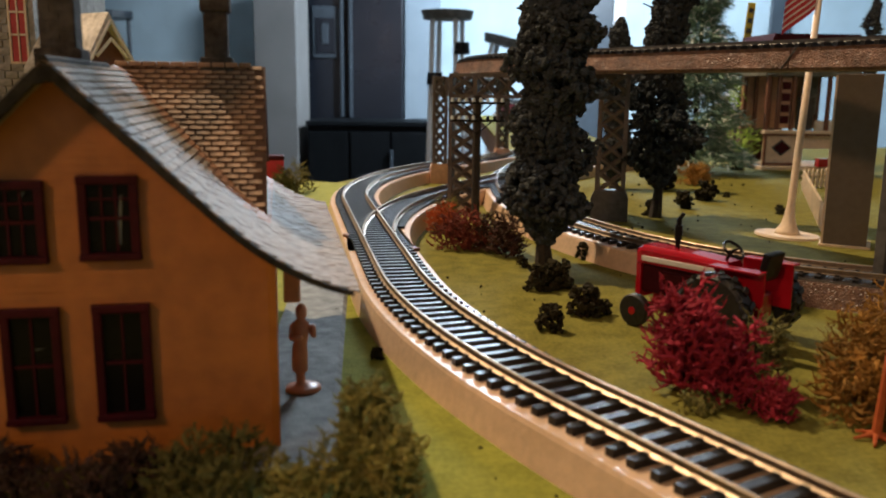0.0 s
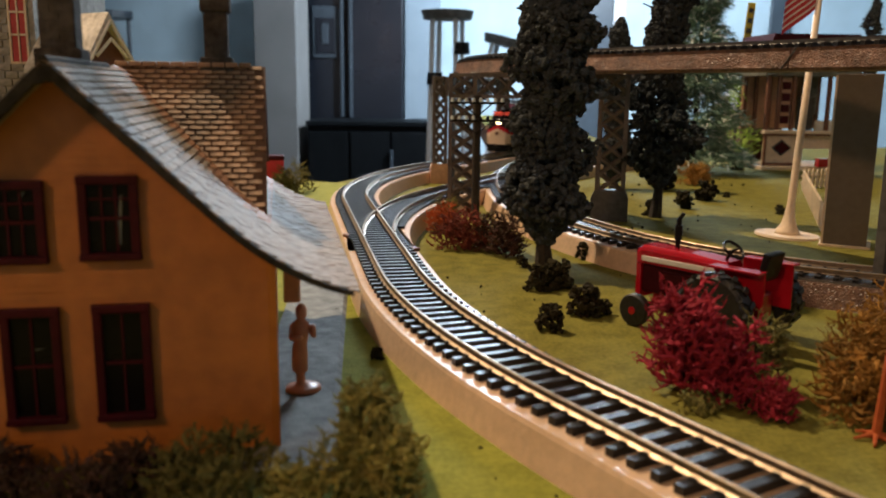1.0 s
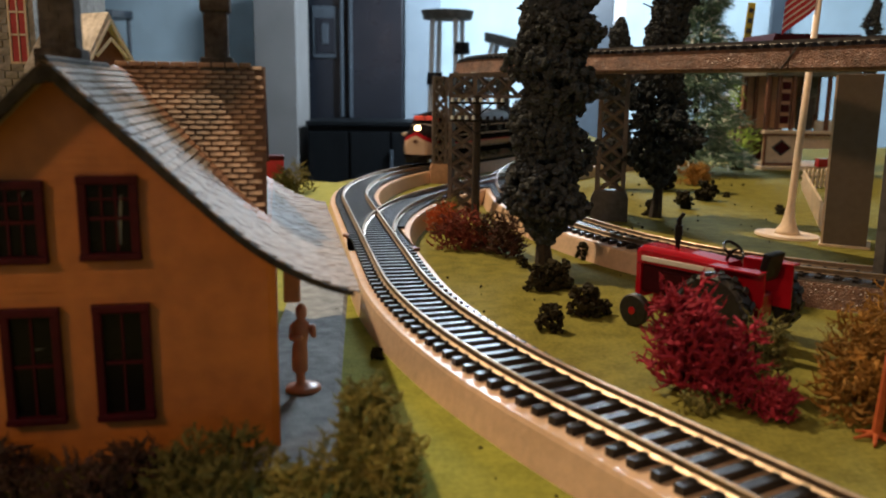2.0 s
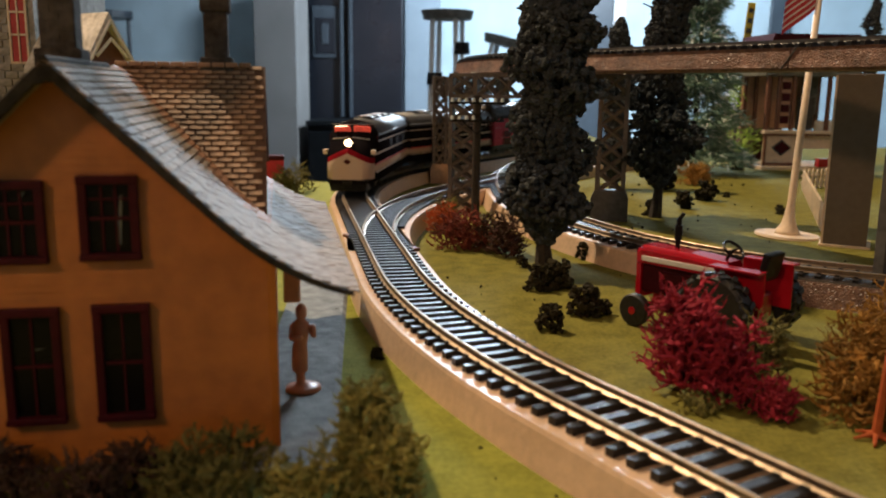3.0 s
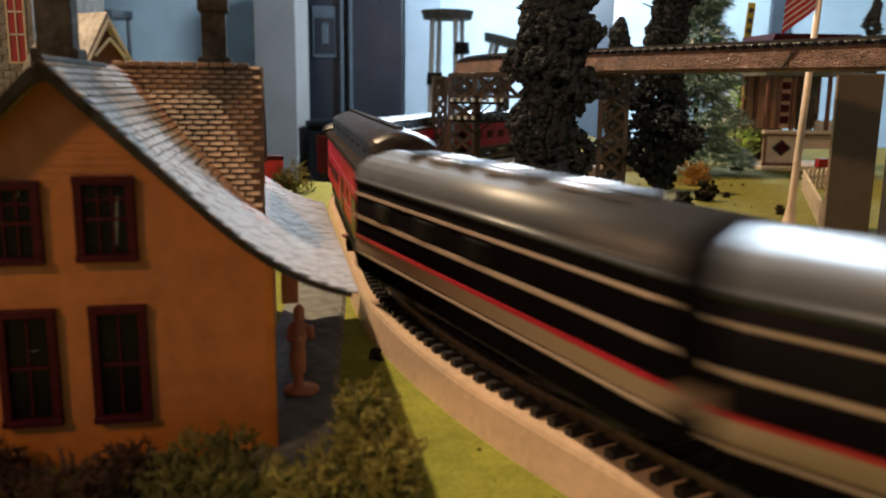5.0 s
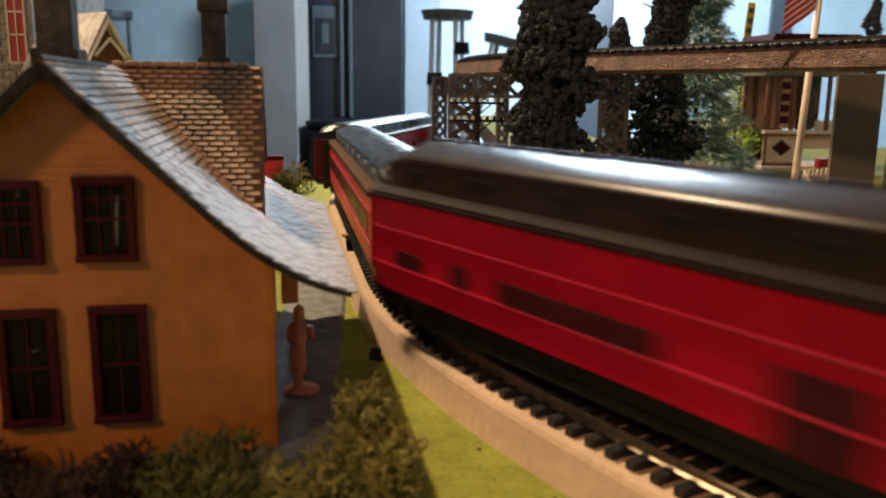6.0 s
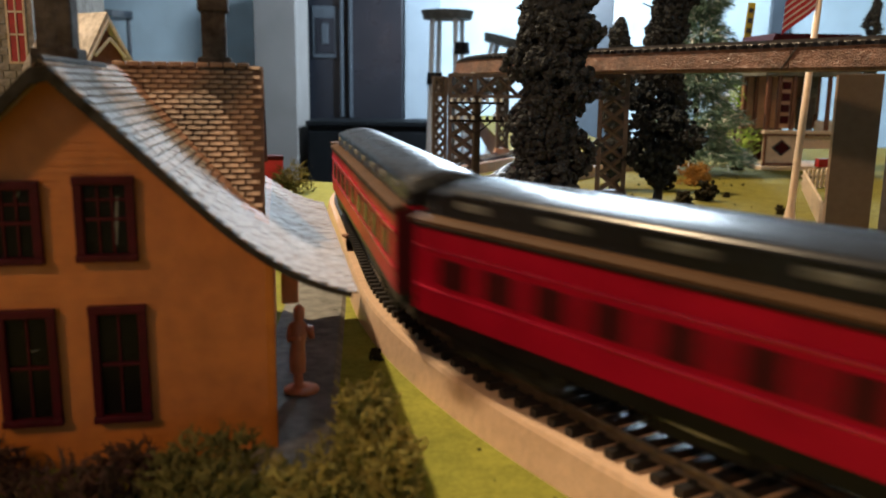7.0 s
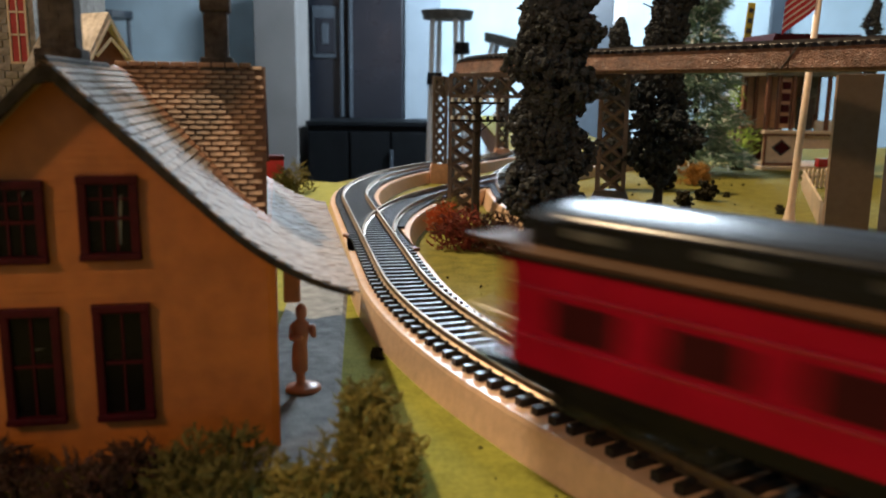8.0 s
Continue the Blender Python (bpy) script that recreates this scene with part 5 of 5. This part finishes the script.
    bar(bm, (0.0018, 0.040, 0.0462), (0.0026, 0.0385, 0.0490), 0.0009, seg=8)
    part("exhaust_pipe", bm, M["black"], t, "black exhaust stack")


# ---- the room behind ----
def background():
    t = thing("refrigerator", pose(-0.65, 6.2, -0.9), "black two-door refrigerator with an ice dispenser", "refrigerator")
    def piece(name, size, place, m_, label="", bevel=0.006, parent=None):
        bm = bmesh.new()
        slab(bm, size, place, bevel=bevel)
        return part(name, bm, m_, parent or t, label)
    piece("cabinet", (0.70, 0.62, 1.86), (0, 0.31, 0.93), M["fridge"])
    d1 = piece("freezer_door", (0.285, 0.06, 1.80), (-0.205, -0.032, 0.93), M["fridge"], bevel=0.012)
    d2 = piece("fridge_door", (0.400, 0.06, 1.80), (0.148, -0.032, 0.93), M["fridge"], bevel=0.012)
    piece("door_handle", (0.022, 0.05, 1.05), (-0.085, -0.085, 1.30), M["fridge_trim"], "long dark grey handle", parent=d1)
    piece("door_handle", (0.022, 0.05, 1.05), (-0.022, -0.085, 1.30), M["fridge_trim"], "long dark grey handle", parent=d2)
    fr = piece("dispenser_frame", (0.185, 0.02, 0.36), (-0.205, -0.066, 1.37), M["fridge_trim"], "grey ice dispenser frame", bevel=0.01, parent=d1)
    piece("dispenser_well", (0.140, 0.02, 0.25), (-0.205, -0.072, 1.345), M["fridge"], bevel=0.006, parent=d1)
    piece("dispenser_lever", (0.05, 0.02, 0.14), (-0.205, -0.080, 1.36), M["fridge_trim"], parent=d1)
    t = thing("black_counter", pose(-0.475, 5.35, -0.9), "low black kitchen counter with a glossy top", "counter")
    piece("cabinet", (0.80, 0.50, 0.745), (0, 0.28, 0.3725), M["counter_black"])
    piece("worktop", (0.81, 0.54, 0.030), (0, 0.27, 0.762), M["counter_black"])
    for x in (-0.265, 0.0, 0.265):
        piece("door", (0.25, 0.02, 0.66), (x, 0.018, 0.38), M["counter_black"])
    piece("door_handle", (0.02, 0.03, 0.30), (0.14, -0.005, 0.45), M["fridge_trim"])
    # added slab: its darker colour stands in for shade on the blue wall
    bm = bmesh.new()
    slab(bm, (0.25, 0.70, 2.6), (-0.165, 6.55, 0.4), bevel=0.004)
    tagged(part("wall_shade_slab", bm, M["room_shade"]), "added slate blue slab for the shaded wall beside the refrigerator", "wall", kind="structure")
    for x, y, s_, lean in ((0.008, 3.6, 1.025, 0), (-0.02, 3.9, 0.98, 14)):
        t = thing("bar_stool", pose(x, y, -0.9, 0, lean, 0), "pale metal stool with a dark round seat", "stool", "kitchen stools")
        bm = bmesh.new()
        rod(bm, 0.10, 0.11, 0.035, (0, 0, 1.24 * s_), seg=24)
        part("seat", bm, M["cement"], t)
        for k in range(4):
            a = k * 1.5708 + 0.5
            bm = bmesh.new()
            bar(bm, (math.cos(a) * 0.10, math.sin(a) * 0.10, 0), (math.cos(a) * 0.07, math.sin(a) * 0.07, 1.24 * s_), 0.011, seg=8)
            part("leg", bm, M["room_white"], t)
        for z in (0.98, 1.10):
            bm = bmesh.new()
            rod(bm, 0.035, 0.030, 0.05, (0.06 if z > 1 else -0.05, -0.06, z * s_), seg=12)
            part("knob", bm, M["black"], t)
    t = thing("interior_door", pose(1.16, 6.90, -0.9), "dark grey panelled interior door in a white frame", "door", kind="structure")
    piece("leaf", (0.34, 0.04, 2.02), (0, 0, 1.01), M["fridge_trim"])
    piece("jamb", (0.09, 0.08, 2.08), (0.22, 0, 1.04), M["room_white"])
    piece("jamb", (0.06, 0.08, 2.08), (-0.205, 0, 1.04), M["room_white"])
    t = thing("door_2", pose(2.63, 6.88, -0.9, 0, 1, 0), "narrow dark grey door leaf against the blue wall", "door", kind="structure")
    piece("leaf", (0.15, 0.05, 2.40), (0, 0, 1.20), M["fridge_trim"])
    t = thing("side_table", pose(-2.06, 5.2, -0.9), "round dark side table with thin legs", "table")
    bm = bmesh.new()
    rod(bm, 0.17, 0.17, 0.04, (0, 0, 1.38), seg=28)
    part("tabletop", bm, M["fridge_trim"], t)
    for k in range(3):
        a = k * 2.094 + 0.4
        bm = bmesh.new()
        bar(bm, (math.cos(a) * 0.15, math.sin(a) * 0.15, 0), (math.cos(a) * 0.14, math.sin(a) * 0.14, 1.38), 0.012, seg=8)
        part("leg", bm, M["fridge_trim"], t)


def back_left():
    t = thing("stone_building", pose(-0.262, 0.55, 0, 0, 0, 6), "grey stone building with red-framed windows", "building")
    bm = bmesh.new()
    slab(bm, (0.20, 0.16, 0.24), (-0.10, 0.08, 0.12))
    wall = part("wall", bm, M["brickwall"], t)
    me = None
    bm = bmesh.new()
    slab(bm, (0.0072, 0.0016, 0.0042), (0, 0, 0), bevel=0.0004)
    me = bpy.data.meshes.new("stone")
    bm.to_mesh(me)
    bm.free()
    me.materials.append(M["brickwall"])
    for r in range(22):
        for k in range(8):
            x, z = -0.004 - k * 0.008 - (0.004 if r % 2 else 0), 0.075 + r * 0.0048
            if -0.0175 < x < -0.0015 and z > 0.104:
                continue
            share("stone", me, wall, pose(x, -0.0004, z, 0, random.uniform(-3, 3), 0))
    w = new("window")
    w.parent = t
    w.matrix_basis = pose(-0.0098, -0.001, 0.106)
    for size, place in (((0.0012, 0.002, 0.05), (-0.0052, 0, 0.025)), ((0.0012, 0.002, 0.05), (0.0052, 0, 0.025)), ((0.0116, 0.002, 0.0014), (0, 0, 0.0005)), ((0.0116, 0.002, 0.0012), (0, 0, 0.018)), ((0.0008, 0.002, 0.05), (0, 0, 0.025)), ((0.0116, 0.002, 0.0012), (0, 0, 0.032))):
        bm = bmesh.new()
        slab(bm, size, place)
        part("frame_bar", bm, M["cream"], w)
    bm = bmesh.new()
    slab(bm, (0.0112, 0.001, 0.05), (0, 0.0008, 0.025))
    part("pane", bm, M["window_red"], w)
    t = thing("cottage", pose(-0.198, 0.50, -0.004, 0, 0, 58) @ Matrix.Diagonal((0.95, 0.95, 1.0, 1.0)), "small pale cottage with a red gable", "house")
    bm = bmesh.new()
    prism(bm, [(-0.016, 0), (-0.016, 0.108), (0, 0.132), (0.016, 0.108), (0.016, 0)], 0.05)
    part("wall", bm, M["brown_wood"], t, "red brown gable wall")
    for sx in (-1, 1):
        bm = bmesh.new()
        prism(bm, [(0, 0.1345), (sx * 0.020, 0.1035), (sx * 0.020, 0.1065), (0, 0.1385)], 0.060, pose(0, -0.005, 0))
        part("roof", bm, M["pale_roof"], t, "pale worn roof slope")
        for z_, q in ((0.0, 1.0), (-0.010, 0.55)):
            bm = bmesh.new()
            bar(bm, (0, -0.0062, 0.1335 + z_), (sx * 0.0195 * q, -0.0062, 0.1045 + (1 - q) * 0.02), 0.0011, seg=6)
            part("bargeboard", bm, M["white"], t, "white gable board")


room(), table(), background(), back_left(), house(), station_ground(), deck(), piers(), flagpole(), kiosk(), tractor(), train()
picket_fence((0.352, 0.82, 0), (0.398, 0.845, 0), 8, "cream picket fence before the kiosk")
picket_fence((0.352, 0.82, 0), (0.240, 0.515, 0), 26, "cream picket fence running towards the bridge")

# trees and bushes
foam_tree((0.0550, 0.446, 0), 0.170, 0.011, 0.0930, "tall dark foam tree with a bare stem", 3, count=4300, taper=0.50)
foam_tree((0.1600, 0.621, 0), 0.210, 0.022, 0.0940, "tall dark foam tree standing beyond the bridge", 5, count=3300, taper=0.44)
foam_tree((0.163, 0.80, 0), 0.158, 0.004, 0.062, "dark foam tree standing beyond the lattice pier", 9, count=2400, taper=0.45)
foam_tree((0.62, 1.25, 0), 0.23, 0.03, 0.060, "brown foam tree behind the kiosk", 10, count=1500)
pine((0.288, 0.97, 0), 0.300, 0.135, "frosted green pine tree with drooping needles", 4)
lichen("bush", (0.0775, 0.2560, 0), 0.0100, 0.0385, M["lichen_red"], "tall crimson lichen bush in front of the tractor", seed=1, count=190, thick=0.0011)
lichen("bush", (0.0890, 0.2480, 0), 0.0100, 0.0260, M["lichen_red"], "rounded crimson lichen bush beside the tractor wheel", seed=21, count=190, thick=0.0009)
lichen("bush", (0.0970, 0.2340, 0), 0.0078, 0.0135, M["lichen_red"], "low crimson lichen tuft beside the track", seed=5, count=160, thick=0.0006)
lichen("bush", (0.1010, 0.2520, 0), 0.0085, 0.0260, M["lichen_green"], "olive lichen bush between red and yellow ones", seed=6, count=120)
lichen("bush", (0.0780, 0.2370, 0), 0.0080, 0.0080, M["lichen_green"], "low olive lichen tuft by the rail", seed=7, count=60)
lichen("bush", (0.1255, 0.2380, 0), 0.0165, 0.0300, M["lichen_yellow"], "mustard lichen bush near the track", seed=2, count=330, thick=0.0007)
lichen("bush", (0.1560, 0.2760, 0), 0.0180, 0.0300, M["lichen_yellow"], "mustard lichen bush beside the bridge post", seed=12, count=240)
lichen("bush", (0.0130, 0.4850, 0), 0.0220, 0.0260, M["lichen_rust"], "rust red lichen bush at the pier foot", seed=3, count=280, thick=0.0008)
lichen("bush", (0.0330, 0.4760, 0), 0.0180, 0.0240, M["lichen_plum"], "brown plum lichen bush under the dark tree", seed=4, count=240, thick=0.0008)
lichen("bush", (-0.0030, 0.5500, 0), 0.0120, 0.0200, M["lichen_orange"], "orange lichen bush beside the branch track", seed=8, count=150, thick=0.0008)
lichen("bush", (0.0010, 0.6000, 0), 0.0090, 0.0180, M["lichen_green"], "green lichen tuft behind the orange bush", seed=9, count=80, thick=0.0008)
lichen("bush", (-0.0145, 0.1830, 0), 0.0095, 0.0275, M["lichen_straw"], "straw green lichen bush at the house corner", seed=13, count=300, thick=0.0008)
lichen("bush", (-0.0270, 0.1720, 0), 0.0125, 0.0160, M["lichen_straw"], "yellowish lichen bush at the house corner", seed=14, count=230, thick=0.0006)
lichen("bush", (-0.0530, 0.1740, 0), 0.0160, 0.0175, M["lichen_green"], "olive lichen bush along the house front", seed=15, count=330, thick=0.0006)
lichen("bush", (-0.0760, 0.1720, 0), 0.0170, 0.0165, M["lichen_plum"], "brown plum lichen bush along the house front", seed=16, count=260, thick=0.0006)
lichen("bush", (-0.1010, 0.1730, 0), 0.0180, 0.0165, M["lichen_plum"], "brown plum lichen bush before the lower windows", seed=19, count=240, thick=0.0006)
lichen("bush", (-0.1350, 0.7420, 0), 0.0200, 0.0290, M["lichen_green"], "dark green lichen bush at the table edge", seed=17, count=200, thick=0.0009)
lichen("bush", (0.2500, 0.8400, 0), 0.0220, 0.0260, M["lichen_yellow"], "pale green lichen bush beyond the dark tree", seed=18, count=200, thick=0.0010)
lichen("bush", (0.3980, 1.1200, 0), 0.0200, 0.1350, M["lime"], "tall lime green feathery plant beside the kiosk", category="plant", seed=31, count=70, thick=0.0013)
for k, (x, y, size) in enumerate(((0.0455, 0.3850, 0.0140), (0.0550, 0.3920, 0.0150), (0.0426, 0.3185, 0.0115), (0.0605, 0.3420, 0.0150), (0.0690, 0.3440, 0.0070), (0.0795, 0.4620, 0.0105), (0.0425, 0.4370, 0.0070),
                                  (-0.0225, 0.2800, 0.0050), (-0.0440, 0.3400, 0.0025), (0.2610, 0.6430, 0.0080), (0.2530, 0.7440, 0.0060), (0.3530, 1.0100, 0.0140), (0.1585, 0.6300, 0.0130), (0.2280, 0.7200, 0.0200), (0.1940, 0.6700, 0.0160),
                                  (0.2100, 0.8000, 0.0250), (0.2320, 0.4370, 0.0040))):
    small_clump((x, y, 0), size, 40 + k)
# a mustard stem with an orange foot beside the track
t = thing("bare_shrub", pose(0.1195, 0.2160, 0), "bare orange shrub stem with a splayed foot", "shrub")
bm = bmesh.new()
bar(bm, (0, 0, 0.0008), (0.0015, 0.001, 0.020), 0.0014, seg=8, r2=0.0010)
bar(bm, (0.0015, 0.001, 0.020), (0.0035, 0.004, 0.030), 0.0010, seg=8, r2=0.0006)
for a in range(6):
    bar(bm, (0, 0, 0.002), (0.006 * math.cos(a * 1.05), 0.006 * math.sin(a * 1.05), 0.0006), 0.0009, seg=6, r2=0.0004)
part("stem", bm, M["lichen_orange"], t)

# roadside odds and ends
def oddments():
    t = thing("yellow_banner", pose(0.383, 1.12, 0, 0, 4, 0), "tall yellow banner on a dark post", "banner")
    bm = bmesh.new()
    rod(bm, 0.0025, 0.0020, 0.200, (0, 0, 0), seg=8)
    part("post", bm, M["girder_dark"], t)
    bm = bmesh.new()
    slab(bm, (0.010, 0.0016, 0.055), (-0.003, -0.003, 0.178), bevel=0.0004)
    part("panel", bm, M["yellow"], t)
    for k in range(4):
        bm = bmesh.new()
        slab(bm, (0.006, 0.0012, 0.006), (-0.003, -0.0042, 0.158 + k * 0.0125))
        part("marking", bm, M["girder_dark"], t)
    t = thing("yellow_building", pose(0.71, 1.16, 0, 0, 0, -10), "plain yellow toy building behind the kiosk", "building")
    bm = bmesh.new()
    slab(bm, (0.11, 0.10, 0.215), (0, 0.05, 0.1075), bevel=0.001)
    part("wall", bm, M["yellow"], t)
    bm = bmesh.new()
    slab(bm, (0.118, 0.108, 0.006), (0, 0.05, 0.218), bevel=0.001)
    part("roof", bm, M["maroon"], t)
    for s_, side, sx in ((0.395, -0.0150, 1), (0.352, 0.0158, -1)):
        x, y, h = on_line(MAIN, s_, side)
        t = thing("switch_lever", pose(x, y, BED_TOP, 0, 0, math.degrees(-h)), "small brown switch lever beside the turnout", "switch lever", "switch levers")
        bm = bmesh.new()
        slab(bm, (0.0042, 0.0060, 0.0018), (0, 0, 0.0009), (0, 0, 20), bevel=0.0005)
        part("lever_box", bm, M["brown_wood"], t)
        bm = bmesh.new()
        bar(bm, (0, -0.010, 0.0006), (sx * 0.006, -0.0100, 0.0012), 0.0004)
        part("throw_rod", bm, M["black"], t)
    t = thing("red_box", pose(-0.1530, 0.7450, 0, 0, 0, 14), "small dark red box beside the bush at the table edge", "box")
    bm = bmesh.new()
    slab(bm, (0.020, 0.016, 0.030), (0, 0, 0.0150), bevel=0.0012)
    part("carton", bm, M["flag_red"], t)
    bm = bmesh.new()
    slab(bm, (0.021, 0.017, 0.004), (0, 0, 0.0312), bevel=0.0008)
    part("lid", bm, M["maroon"], t)
    # crumbs of ground foam strewn over the grass
    rng = random.Random(77)
    cs = []
    lines = [np.array([[q[1], q[2]] for q in L_[::6]]) for L_ in (MAIN, BRANCH, INNER, FRONT)]
    while len(cs) < 170:
        y = rng.uniform(0.16, 1.0)
        x = rng.uniform(-0.35, 0.5) * y
        if min(float(np.min(np.hypot(l[:, 0] - x, l[:, 1] - y))) for l in lines) > 0.024 and not (-0.16 < x < -0.045 and 0.18 < y < 0.34):
            cs.append(((x, y, 0.0006), rng.uniform(0.0003, 0.0008) * (0.5 + y)))
    ob = clumps("ground_crumbs", cs, M["clump"], None, 78, 0.5)
    tagged(ob, "dark crumbs of ground foam strewn over the grass", "litter", kind="stuff")


oddments()

# tracks last
track("main_track", MAIN, BEND, 2.85, "black-tied nickel rails on pale foam roadbed")
track("front_track", FRONT, 0.0, 1.55, "black-tied nickel rails on pale foam roadbed")
track("branch_track", BRANCH, 0.065, 0.70, "branch track curving away from the turnout", bed_from=0.0, rails_from=0.03)
track("inner_track", INNER, 0.0, 0.235, "inner track on textured brown roadbed behind the tractor", bed_material=M["copper"])
dark = tagged(new("track_bed_top"), "black ballast strip under the inner rails", "railway track", kind="structure")
sweep(INNER, 0.0, 0.235, [(-0.0172, BED_TOP + 0.0001), (-0.0168, BED_TOP + 0.0010), (0.0168, BED_TOP + 0.0010), (0.0172, BED_TOP + 0.0001)], "ballast", M["tie"], dark)
track("inner_track", INNER, 0.235, 0.80, "inner track on pale foam roadbed under the bridge")
motions()
